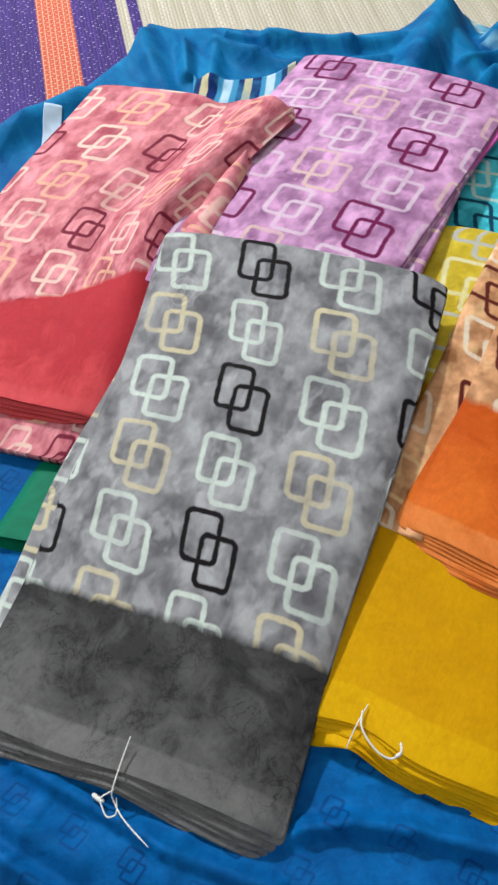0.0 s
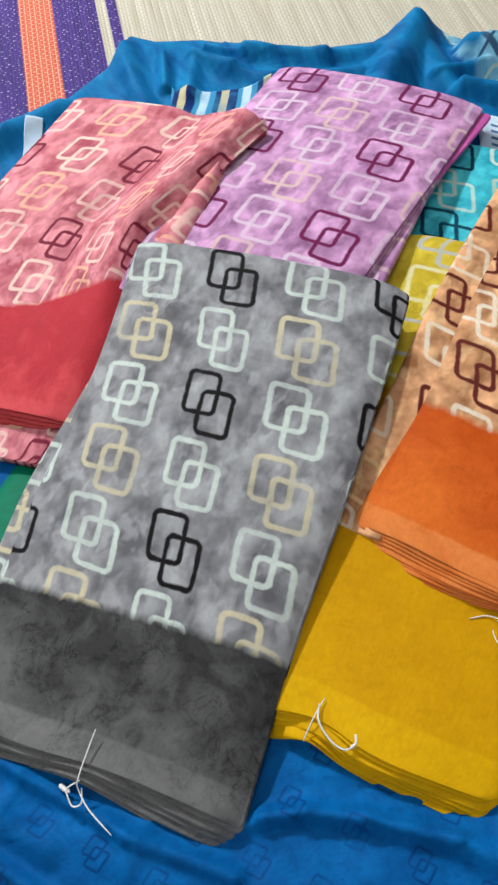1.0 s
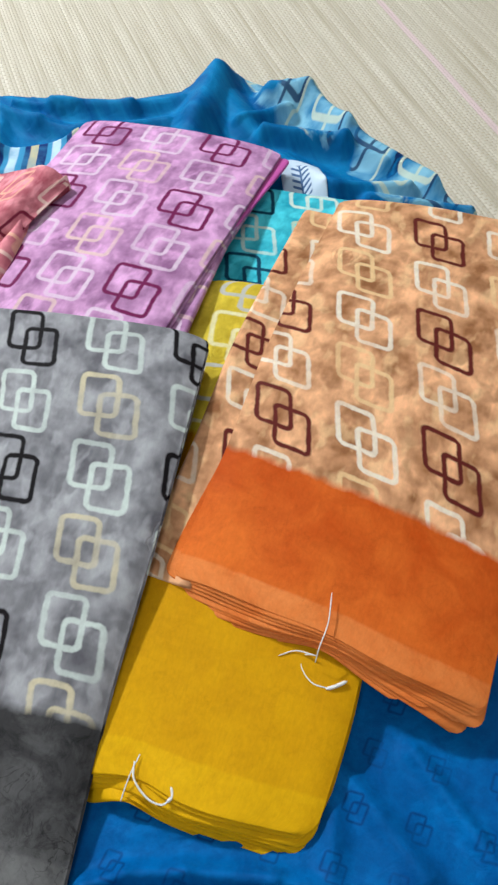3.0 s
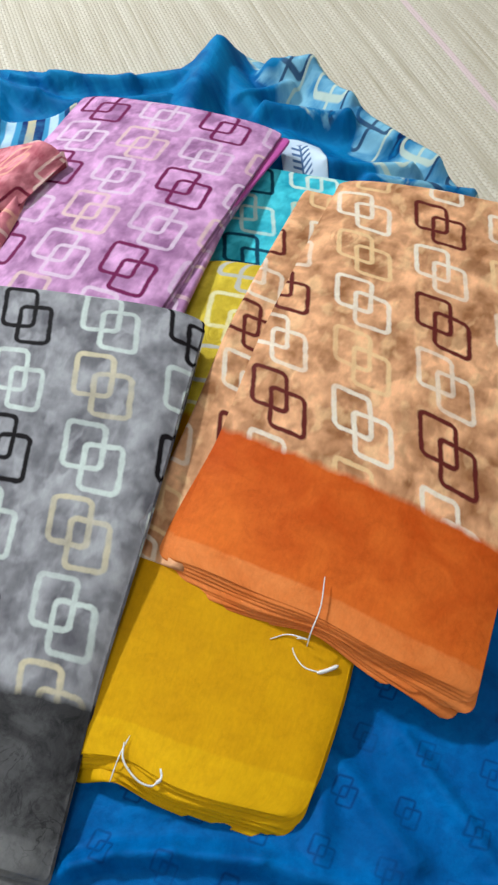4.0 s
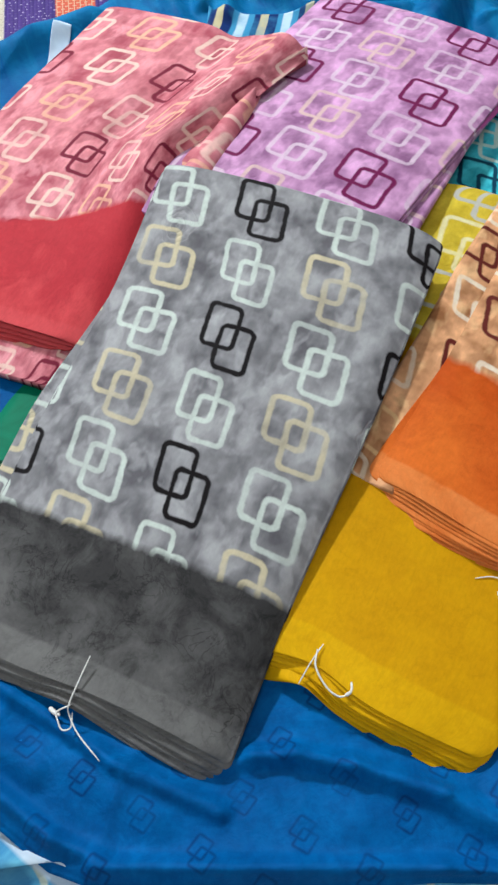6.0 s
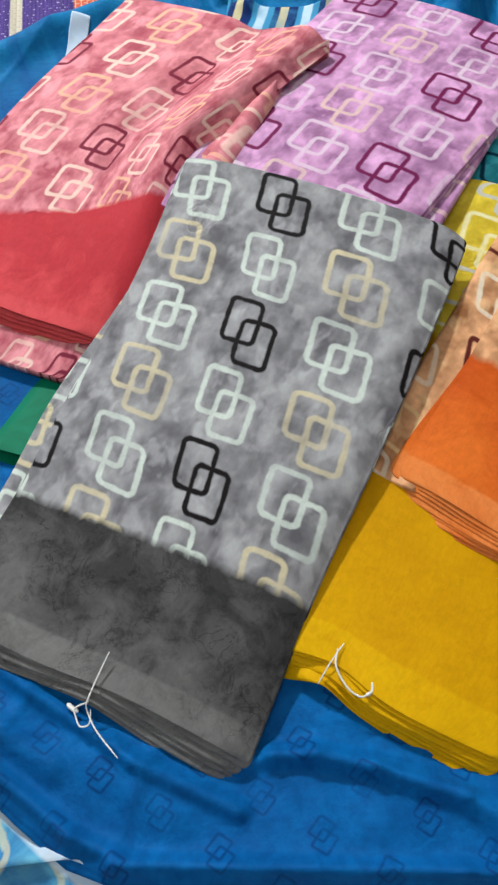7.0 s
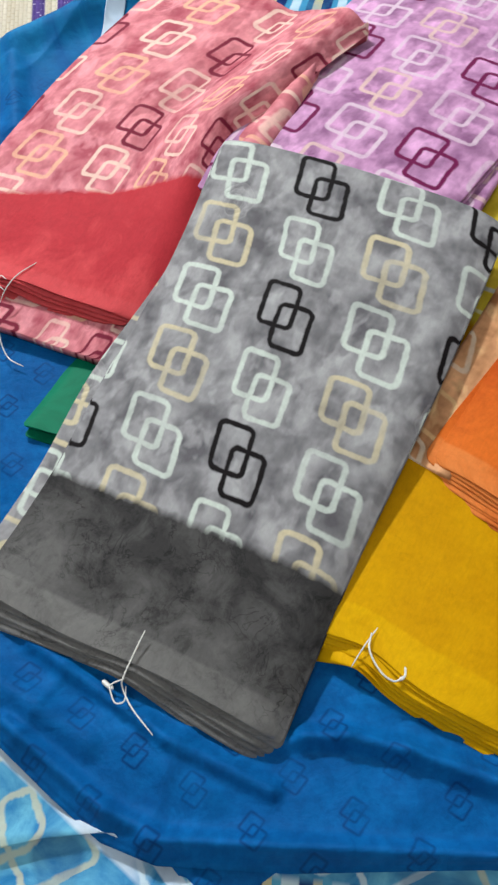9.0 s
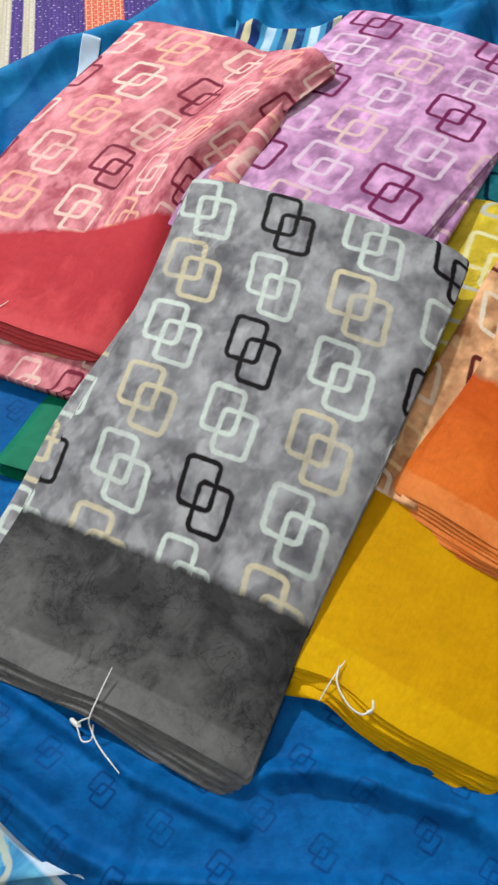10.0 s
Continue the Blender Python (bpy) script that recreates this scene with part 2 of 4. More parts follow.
class Pack:
    """A folded saree: its upper face spans a left and a right rail, from the bordered end to the folded end."""

    def __init__(self, left, right, crown, seed, rough=0.0018, warp=None, hollow=None, roll=0.0):
        self.left, self.right, self.crown, self.seed, self.rough, self.warp, self.hollow, self.roll = left, right, crown, seed, rough, warp, hollow, roll
        t = np.linspace(0, 1, 60)
        a, b = curve_at(left, t), curve_at(right, t)
        self.length = np.linalg.norm(np.diff((a + b) / 2, axis=0), axis=1).sum()
        self.width = np.linalg.norm(a - b, axis=1).mean()

    def face(self, s, t):
        a, b = curve_at(self.left, t), curve_at(self.right, t)
        p = a[:, None] + (b - a)[:, None] * s[None, :, None]
        inner = np.clip(s, 0, 1)
        p[..., 2] += self.crown * 4 * inner * (1 - inner)
        p[..., 2] += self.rough * ripple(p[..., 0], p[..., 1], self.seed)
        p[..., 2] -= self.roll * np.clip((s - 0.90) / 0.10, 0, 1) ** 2
        if self.hollow:
            p[..., 2] += self.hollow(s[None, :], t[:, None])
        return p

    def sheet(self, name, material, parent, drop, thick, s0=0.0, s1=1.0, front=0.0, back=0.0, ns=44, nt=80, wobble=0.0, seed=0, shift=(0, 0), label="", pinch=None, fan=0.0, draw=0.006, narrow=None, round_at=0.007, tuck=None):
        """One folded layer: a closed slab with round side folds. front, back: metres by which it stands out beyond the upper face."""
        r = thick / 2
        w = np.linspace(0, 1, nt)
        w = 0.15 * w + 0.85 * w * w * (3 - 2 * w)
        t = -front / self.length + (1 + (front + back) / self.length) * w
        turn = np.linspace(75, -75, 6) * math.pi / 180
        s_top = np.linspace(s0, s1, ns)
        s_all = np.r_[s_top, s1 + r / self.width * np.cos(turn), s_top[::-1], s0 - r / self.width * np.cos(turn)]
        z_all = np.r_[np.zeros(ns), -r + r * np.sin(turn), np.full(ns, -thick), -r - r * np.sin(turn)]
        p = self.face(s_all, t)
        if narrow:
            # the left side draws in from one share of the length to another
            a, b = curve_at(self.left, t), curve_at(self.right, t)
            f = np.clip((t - narrow[0]) / (narrow[1] - narrow[0]), 0, 1)
            f = f * f * (3 - 2 * f)
            p += (b - a)[:, None] * (f[:, None] * -s0 * (s1 - s_all)[None, :] / (s1 - s0))[..., None]
        if tuck:
            # the right side is tucked in near the bordered end
            a, b = curve_at(self.left, t), curve_at(self.right, t)
            f = 1 - np.clip((t - tuck[0]) / (tuck[1] - tuck[0]), 0, 1)
            p -= (b - a)[:, None] * (f[:, None] * tuck[2] * (s_all - s0)[None, :] / (s1 - s0))[..., None]
        along = (p[6] - p[0]) / np.linalg.norm(p[6] - p[0], axis=-1, keepdims=True)
        # round the corners of the outline
        for end in (0, 1):
            away = (t - t[0] if end == 0 else t[-1] - t) * self.length
            cut = round_at * (1 - np.sqrt(np.clip(1 - (1 - np.clip(away / round_at, 0, 1)) ** 2, 0, 1)))
            mid = p.mean(1, keepdims=True)
            p = mid + (p - mid) * (1 - cut / (self.width / 2))[:, None, None]
        loose = np.exp(-(t - t[0]) * self.length / 0.05)[:, None]
        wave = np.sin(s_all * 9 + seed * 1.9) + 0.6 * np.sin(s_all * 21 + seed * 2.7)
        sunk = np.full(p.shape[:2], drop)
        if pinch is not None:
            # tied with thread: drawn together there, fanned out towards the corners
            near = np.exp(-(((s_all - pinch) / 0.16) ** 2))
            sunk *= 1 - 0.55 * near[None, :] * loose
            p += draw * (near[None, :] * loose)[..., None] * along[None]
            p -= fan * (np.clip(np.abs(s_all - pinch), 0, 0.5) * 2)[None, :, None] * loose[..., None] * along[None]
        side = np.clip(np.abs(s_all - 0.5) * 2, 0, 1) ** 10
        p[..., 2] += z_all[None, :] - sunk + wobble * loose * wave[None, :] - 0.004 * side[None, :]
        p += 0.0022 * np.sin(s_all * 7 + seed * 2.1)[None, :, None] * loose[..., None] * along[None]
        # the ends are pinched a little, so that the hem is thin
        n = len(s_all)
        u = s_all * self.width
        if self.warp:
            u = self.warp(u)
        uv = np.stack(np.broadcast_arrays(u[None, :] + shift[0], (t * self.length)[:, None] + shift[1]), -1)
        faces = [(i * n + j, i * n + (j + 1) % n, (i + 1) * n + (j + 1) % n, (i + 1) * n + j) for i in range(nt - 1) for j in range(n)]
        for i, flip in ((0, False), (nt - 1, True)):
            for j in range(ns - 1):
                a, b = i * n + j, i * n + j + 1
                c, d = i * n + 2 * ns + 6 - 1 - j - 1, i * n + 2 * ns + 6 - 1 - j
                quad = (a, d, c, b) if not flip else (a, b, c, d)
                faces.append(quad)
            for base, tip in ((ns - 1, ns), (2 * ns + 5, 2 * ns + 6)):
                ring = [i * n + (base + k) % n for k in range(8)]
                faces.append(tuple(ring) if flip else tuple(ring[::-1]))
        return mesh_from(name, p.reshape(-1, 3), [f[::-1] for f in faces], uv.reshape(-1, 2), material, parent, label)


def tube(name, points, radius, material, parent, label="", ends=0.6):
    """A thread through the points."""
    p = curve_at(points, np.linspace(0, 1, 10 * len(points)))
    verts, faces, k = [], [], 6
    for i, c in enumerate(p):
        d = p[min(i + 1, len(p) - 1)] - p[max(i - 1, 0)]
        d /= np.linalg.norm(d)
        x = np.cross(d, (0, 0, 1.0)) + 1e-6
        x /= np.linalg.norm(x)
        y = np.cross(x, d)
        share = i / (len(p) - 1)
        r = radius * (1 + 0.18 * math.sin(i * 2.4)) * (ends + (1 - ends) * min(1, 8 * share, 8 * (1 - share)))
        verts += [c + r * (math.cos(a) * x + math.sin(a) * y) for a in np.arange(k) * 2 * math.pi / k]
    for i in range(len(p) - 1):
        faces += [(i * k + j, i * k + (j + 1) % k, (i + 1) * k + (j + 1) % k, (i + 1) * k + j) for j in range(k)]
    faces += [tuple(range(k))[::-1], tuple((len(p) - 1) * k + j for j in range(k))]
    return mesh_from(name, verts, faces, None, material, parent, label)


def thing(name, at, label, category, group=""):
    ob = new(name)
    ob.empty_display_size = 0.02
    ob.location = at
    return tagged(ob, label, category, group)


def settle(parts, root):
    """Hang parts that were made in world places under a root that stands elsewhere."""
    for ob in parts:
        ob.parent = root
        ob.matrix_parent_inverse = Matrix.Translation(root.location).inverted()


# ---- materials ----
WHITE, CREAM = (0.66, 0.73, 0.66), (0.62, 0.53, 0.33)
GREY = print_cloth("grey_print", (0.128, 0.124, 0.138), (0.40, 0.40, 0.415), (0.5, 0.5, 0.5), (0.192, 0.5085, 0.0885, 0.0762, 0.145, -0.04),
                   ((0.64, 0.72, 0.66), (0.66, 0.58, 0.38), (0.010, 0.008, 0.009)), 0.139, (0.040, 0.039, 0.040), (0.150, 0.148, 0.147), (0.225, 0.223, 0.218), -0.03, (0.80, 0.95, 0.05, 0.10), 0.65, 0.040)
LILAC = print_cloth("lilac_print", (0.29, 0.125, 0.265), (0.74, 0.40, 0.67), (0.3, 0.12, 0.27), (0.238, 0.456, 0.088, 0.0757, 0.03, 0.0),
                    ((0.72, 0.57, 0.68), (0.72, 0.52, 0.47), (0.16, 0.012, 0.075)), 0.0, (0.45, 0.08, 0.32), (0.5, 0.1, 0.35), (0.5, 0.1, 0.35))
PINK = print_cloth("pink_print", (0.42, 0.08, 0.115), (0.86, 0.335, 0.375), (0.55, 0.13, 0.16), (0.134, 0.409, 0.095, 0.0745, -0.12, 0.0),
                   ((0.88, 0.66, 0.56), (0.85, 0.50, 0.33), (0.20, 0.02, 0.045)), 0.105, (0.50, 0.036, 0.050), (0.68, 0.08, 0.09), (0.70, 0.10, 0.11), -0.30, (0.88, 0.93, 0.0, 0.08), 0.14)
ORANGE = print_cloth("orange_print", (0.30, 0.125, 0.05), (0.94, 0.50, 0.26), (0.36, 0.16, 0.07), (0.286, 0.371, 0.09, 0.078, 0.285, 0.0),
                     ((0.82, 0.74, 0.60), (0.80, 0.55, 0.28), (0.115, 0.018, 0.014)), 0.166, (0.50, 0.070, 0.006), (0.74, 0.165, 0.022), (0.84, 0.31, 0.095), 0.07, (0.88, 0.95, 0.13, 0.05), 0.14, 0.037)
YELLOW = print_cloth("yellow_print", (0.50, 0.36, 0.02), (0.78, 0.60, 0.06), (0.5, 0.36, 0.03), (0.058, 0.572, 0.09, 0.077, 0.0, 0.0),
                     ((0.78, 0.74, 0.45), (0.50, 0.52, 0.46), (0.5, 0.5, 0.45)), 0.36, (0.48, 0.195, 0.001), (0.71, 0.375, 0.002), (0.80, 0.47, 0.004), 0.0, (1.0, 1.0, 0.0, 0.0), 0.10, 0.046)
TURQUOISE = print_cloth("turquoise_print", (0.02, 0.34, 0.46), (0.10, 0.68, 0.78), (0.3, 0.7, 0.7), (0.128, 0.384, 0.09, 0.077, 0.33, 0.0),
                        ((0.66, 0.76, 0.66), (0.60, 0.62, 0.40), (0.008, 0.06, 0.11)), 0.0, (0.02, 0.2, 0.3), (0.02, 0.2, 0.3), (0.02, 0.2, 0.3))


def plain_cloth(name, low, high, rough=0.5):
    g = Graph(name)
    uv = g.uv()
    blot = g.noise(uv, 18.0, 5.0, 0.6, 0.6)
    u, v, _ = g.split(uv)
    g.bump(g.add(g.mul(g.noise(g.vec(g.mul(u, 6.0), v), 700.0, 2.0), 0.06), g.noise(uv, 28.0, 3.0, 0.5, 0.2)), 0.002, 0.5)
    return g.done(g.mix(g.ramp(blot, 0.3, 0.7), low, high), rough, 0.0, 0.06)


GREEN = plain_cloth("green_cloth", (0.0005, 0.12, 0.062), (0.001, 0.205, 0.11))
MAGENTA = plain_cloth("magenta_cloth", (0.42, 0.07, 0.28), (0.55, 0.12, 0.38))


def thread_material():
    g = Graph("cotton_thread")
    return g.done((0.78, 0.77, 0.74), 0.8, 0.0, 0.2)


THREAD = thread_material()


def blue_material():
    """Blue saree: plain ground with faint tone-on-tone linked squares, and a printed end at the far right."""
    g = Graph("blue_saree_cloth")
    at = g.place()
    x, y, _ = g.split(at)
    uv = g.uv()
    blot = g.noise(uv, 13.0, 6.0, 0.65, 0.6)
    ground = g.mix(g.ramp(blot, 0.3, 0.7), (0.001, 0.070, 0.25), (0.002, 0.145, 0.44))
    speck = g.ramp(g.noise(uv, 75.0, 5.0, 0.7), 0.42, 0.62, 0.0, 0.45)
    ground = g.mix(speck, ground, (0.001, 0.055, 0.20))
    # the dye turns to teal towards the far end, streaked along the pleats
    streak = g.noise(g.vec(g.mul(g.add(x, g.mul(y, 0.5)), 26.0), g.mul(g.sub(y, g.mul(x, 0.5)), 6.0)), 1.0, 4.0, 0.6, 0.6)
    teal = g.mix(g.ramp(streak, 0.35, 0.68), (0.001, 0.092, 0.27), (0.010, 0.225, 0.47))
    ground = g.mix(g.ramp(g.add(y, g.mul(g.sub(blot, 0.5), 0.3)), 0.85, 1.12, 0.0, 0.9), ground, teal)
    wave = g.mul(g.sub(g.noise(uv, 7.0, 2.0), 0.5), 0.03)
    a = g.add(g.sub(g.mul(x, 0.912), g.mul(y, 0.41)), g.mul(wave, 0.25))
    b = g.add(g.add(g.mul(y, 0.912), g.mul(x, 0.41)), g.mul(wave, 0.25))
    mask, _, _ = g.links(g.sub(a, g.mul(b, 0.16)), b, -0.2263, 0.1373, 0.0548, 0.0498, 0.315, 0.0010)
    ground = g.mix(g.mul(mask, g.mul(g.ramp(g.noise(uv, 20.0), 0.32, 0.58, 0.30, 0.85), g.ramp(y, 1.0, 0.9))), ground, (0.002, 0.035, 0.15))
    # printed end
    along = g.add(g.mul(x, 0.8), g.mul(y, 0.6))
    patch = g.noise(g.vec(g.mul(x, 1.0), y, 3.3), 9.0, 4.0, 0.55, 1.5)
    light = g.mix(g.ramp(patch, 0.42, 0.60), (0.03, 0.20, 0.40), (0.22, 0.48, 0.62))
    light = g.mix(g.ramp(patch, 0.40, 0.36), light, (0.004, 0.02, 0.09))
    m2, _, r2 = g.links(g.add(along, wave), g.add(g.sub(y, x), wave), 0.03, 0.05, 0.13, 0.12, 1.7, 0.0035)
    light = g.mix(g.mul(m2, 0.85), light, g.mix(r2, (0.55, 0.62, 0.50), (0.01, 0.03, 0.10)))
    zone = g.mul(g.ramp(g.add(along, g.mul(g.sub(patch, 0.5), 0.25)), 1.00, 1.015), g.ramp(g.add(x, g.mul(g.sub(patch, 0.5), 0.1)), 0.335, 0.345))
    zone = g.mul(zone, g.ramp(g.noise(g.vec(x, y, 8.0), 8.0, 2.0), 0.43, 0.47))
    colour = g.mix(zone, ground, light)
    u, v, _ = g.split(uv)
    drape = g.noise(g.vec(g.mul(g.add(x, g.mul(y, 0.9)), 7.0), g.mul(g.sub(y, g.mul(x, 0.35)), 26.0)), 1.0, 4.0, 0.5, 0.8)
    rumple = g.noise(uv, 16.0, 3.0, 0.5, 1.0)
    fine = g.add(g.mul(g.noise(g.vec(g.mul(u, 6.0), v), 700.0, 2.0), 0.02), g.mul(g.noise(uv, 45.0, 4.0, 0.6, 1.0), 0.25))
    g.bump(g.add(g.add(g.mul(drape, 0.45), g.mul(rumple, 0.35)), fine), 0.010, 0.6)
    return g.done(colour, 0.6, 0.0, 0.06)


def pallu_material():
    """The printed light-blue end of the blue saree: white hem band, cream arcs and navy stripes."""
    g = Graph("blue_saree_end_cloth")
    x, y, _ = g.split(g.place())
    uv = g.uv()
    blot = g.noise(uv, 16.0, 5.0, 0.6, 1.0)
    ground = g.mix(g.ramp(blot, 0.35, 0.62), (0.010, 0.16, 0.40), (0.14, 0.44, 0.62))
    wave = g.mul(g.sub(blot, 0.5), 0.014)
    a = g.add(g.add(g.mul(x, 0.866), g.mul(y, 0.5)), wave)
    b = g.add(g.sub(g.mul(y, 0.866), g.mul(x, 0.5)), wave)
    mask, _, row = g.links(a, b, -0.075, 0.19, 0.12, 0.105, 1.45, 0.0026)
    ground = g.mix(g.mul(mask, 0.65), ground, g.mix(row, (0.60, 0.58, 0.38), (0.66, 0.78, 0.80)))
    dark = g.ramp(g.noise(g.vec(x, y, 5.0), 12.0, 2.0), 0.60, 0.64)
    ground = g.mix(g.mul(dark, 0.4), ground, (0.01, 0.06, 0.20))
    bars = g.m("FRACT", g.mul(x, 26.0))
    stripe = g.mix(g.ramp(bars, 0.52, 0.55), (0.55, 0.70, 0.76), g.mix(g.ramp(bars, 0.80, 0.83), (0.012, 0.04, 0.16), (0.62, 0.58, 0.36)))
    stripe = g.mix(g.ramp(bars, 0.20, 0.17), stripe, (0.10, 0.40, 0.60))
    ground = g.mix(g.mul(g.ramp(y, 0.116, 0.110), g.ramp(x, 0.02, 0.03)), ground, stripe)
    edge = g.add(g.mul(x, 0.5), g.mul(y, 0.866))
    band = g.mul(g.ramp(edge, 0.050, 0.053), g.ramp(x, -0.05, -0.07))
    end = g.add(g.mul(x, 0.64), g.mul(y, 0.77))
    tail = g.mul(g.mul(g.mul(g.ramp(end, 0.0490, 0.0505), g.ramp(end, 0.0625, 0.061)), g.ramp(x, -0.082, -0.078)), g.ramp(y, 0.135, 0.130))
    band = g.m("MAXIMUM", band, tail)
    colour = g.mix(g.mul(band, 0.92), ground, g.mix(g.ramp(blot, 0.3, 0.7), (0.42, 0.54, 0.68), (0.62, 0.71, 0.80)))
    g.bump(g.noise(uv, 50.0, 4.0, 0.6, 1.0), 0.002, 0.5)
    return g.done(colour, 0.6, 0.0, 0.06)


def stripe_material():
    g = Graph("striped_border_cloth")
    uv = g.uv()
    u, v, _ = g.split(uv)
    k = g.add(g.add(u, g.mul(v, -0.10)), g.mul(g.sub(g.noise(uv, 20.0), 0.5), 0.004))
    f = g.m("FRACT", g.m("DIVIDE", k, 0.062))
    navy, pale, sky, cream = (0.008, 0.03, 0.14), (0.50, 0.68, 0.80), (0.05, 0.28, 0.50), (0.55, 0.50, 0.30)
    colour = g.mix(g.ramp(f, 0.20, 0.23), navy, sky)
    colour = g.mix(g.ramp(f, 0.32, 0.35), colour, pale)
    colour = g.mix(g.ramp(f, 0.52, 0.55), colour, sky)
    colour = g.mix(g.ramp(f, 0.66, 0.69), colour, navy)
    colour = g.mix(g.ramp(f, 0.80, 0.83), colour, cream)
    colour = g.mix(g.ramp(g.noise(uv, 25.0, 4.0), 0.45, 0.65, 0.0, 0.5), colour, sky)
    g.bump(g.noise(uv, 50.0, 4.0, 0.6, 1.0), 0.002, 0.5)
    return g.done(colour, 0.6, 0.0, 0.06)


# the mat's reeds run along (-0.226, 0.974); "across" counts metres over them
ACROSS, ALONG = (0.974, 0.226), (-0.226, 0.974)


def mat_material():
    g = Graph("woven_reed_mat")
    x, y, _ = g.split(g.place())
    a = g.add(g.mul(x, ACROSS[0]), g.mul(y, ACROSS[1]))
    b = g.add(g.mul(x, ALONG[0]), g.mul(y, ALONG[1]))
    reed = g.m("FLOOR", g.m("DIVIDE", a, 0.0056))
    tone = g.noise(g.vec(g.mul(reed, 0.37), g.mul(b, 1.3)), 3.0, 2.0)
    band = g.noise(g.vec(g.mul(a, 1.0), 0.0), 34.0, 3.0, 0.7)
    straw = g.mix(g.ramp(g.add(g.mul(tone, 0.5), g.mul(band, 0.5)), 0.36, 0.62), (0.44, 0.385, 0.285), (0.65, 0.60, 0.50))
    hump = g.m("ABSOLUTE", g.m("SINE", g.mul(a, math.pi / 0.0056)))
    shifted = g.add(b, g.mul(g.m("MODULO", reed, 2.0), 0.0065))
    cross = g.m("ABSOLUTE", g.m("SINE", g.mul(shifted, math.pi / 0.013)))
    straw = g.mix(g.mul(g.ramp(cross, 0.42, 0.1, 0.0, 0.6), g.ramp(band, 0.40, 0.62, 0.25, 1.0)), straw, (0.34, 0.26, 0.15))
    straw = g.mix(g.ramp(hump, 0.30, 0.05, 0.0, 0.28), straw, (0.42, 0.34, 0.21))
    fleck = g.noise(g.vec(g.mul(a, 240.0), g.mul(b, 60.0)), 1.0, 2.0)
    dash = g.mul(g.ramp(cross, 0.40, 0.15), g.ramp(fleck, 0.52, 0.60))
    purple = g.mix(dash, g.mix(g.ramp(tone, 0.3, 0.7), (0.030, 0.012, 0.13), (0.065, 0.025, 0.22)), (0.42, 0.36, 0.55))
    grid = g.m("MAXIMUM", g.ramp(cross, 0.35, 0.15), g.ramp(g.m("ABSOLUTE", g.m("SINE", g.mul(a, math.pi / 0.0085))), 0.35, 0.15))
    orange = g.mix(g.mul(grid, 0.75), (0.62, 0.10, 0.05), (0.66, 0.48, 0.32))

    def inside(lo, hi, soft=0.0012):
        return g.mul(g.ramp(a, lo - soft, lo + soft), g.ramp(a, hi + soft, hi - soft))

    colour = g.mix(inside(-0.145, 0.131), straw, purple)
    colour = g.mix(inside(0.096, 0.113), colour, straw)
    colour = g.mix(inside(-0.127, -0.110), colour, straw)
    colour = g.mix(inside(-0.036, 0.022), colour, orange)
    colour = g.mix(g.mul(inside(0.945, 0.957), 0.6), colour, (0.72, 0.52, 0.58))
    g.bump(g.add(g.mul(hump, 0.6), g.mul(g.ramp(cross, 0.0, 0.4), 0.6)), 0.0012, 0.8)
    return g.done(colour, 0.7, 0.0, 0.25)


def terrazzo_material():
    g = Graph("speckled_floor")
    at = g.place()
    n = g.tree.nodes.new("ShaderNodeTexVoronoi")
    g.put(n.inputs["Vector"], at)
    n.inputs["Scale"].default_value = 130.0
    chip = g.split(n.outputs["Color"])[0]
    colour = g.mix(g.ramp(chip, 0.3, 0.9), (0.10, 0.085, 0.06), (0.30, 0.27, 0.22))
    colour = g.mix(g.ramp(chip, 0.90, 0.93), colour, (0.62, 0.60, 0.55))
    return g.done(colour, 0.35, 0.0, 0.5)


def paint_material(name, c):
    g = Graph(name)
    at = g.place()
    g.bump(g.noise(at, 60.0, 4.0), 0.001, 0.3)
    return g.done(g.mix(g.noise(at, 1.5, 4.0), tuple(0.93 * v for v in c), c), 0.8)


def stamp_material():
    """Pale cloth with a stamped sprig and two rows of small marks."""
    g = Graph("stamped_patch_cloth")
    uv = g.uv()
    u, v, _ = g.split(uv)
    u, v = g.sub(u, 0.345), g.sub(v, 0.995)
    stem = g.ramp(g.m("ABSOLUTE", g.sub(u, 0.026)), 0.0016, 0.0010)
    leaf = g.m("ABSOLUTE", g.m("SINE", g.mul(g.sub(v, g.mul(g.m("ABSOLUTE", g.sub(u, 0.026)), 0.8)), math.pi / 0.009)))
    leaf = g.mul(g.ramp(leaf, 0.72, 0.85), g.ramp(g.m("ABSOLUTE", g.sub(u, 0.026)), 0.013, 0.011))
    sprig = g.mul(g.m("MAXIMUM", stem, leaf), g.mul(g.ramp(v, 0.028, 0.030), g.ramp(v, 0.080, 0.076)))
    bar = g.mul(g.ramp(g.m("ABSOLUTE", g.sub(v, 0.016)), 0.0055, 0.0050), g.mul(g.ramp(u, 0.006, 0.007), g.ramp(u, 0.030, 0.029)))
    bar = g.mul(bar, g.ramp(g.m("FRACT", g.mul(u, 120.0)), 0.55, 0.5))
    pale = g.mix(g.noise(uv, 30.0, 4.0), (0.45, 0.60, 0.74), (0.72, 0.80, 0.88))
    return g.done(g.mix(g.mul(g.m("MAXIMUM", sprig, bar), 0.9), pale, (0.015, 0.09, 0.26)), 0.6, 0.04, 0.12)


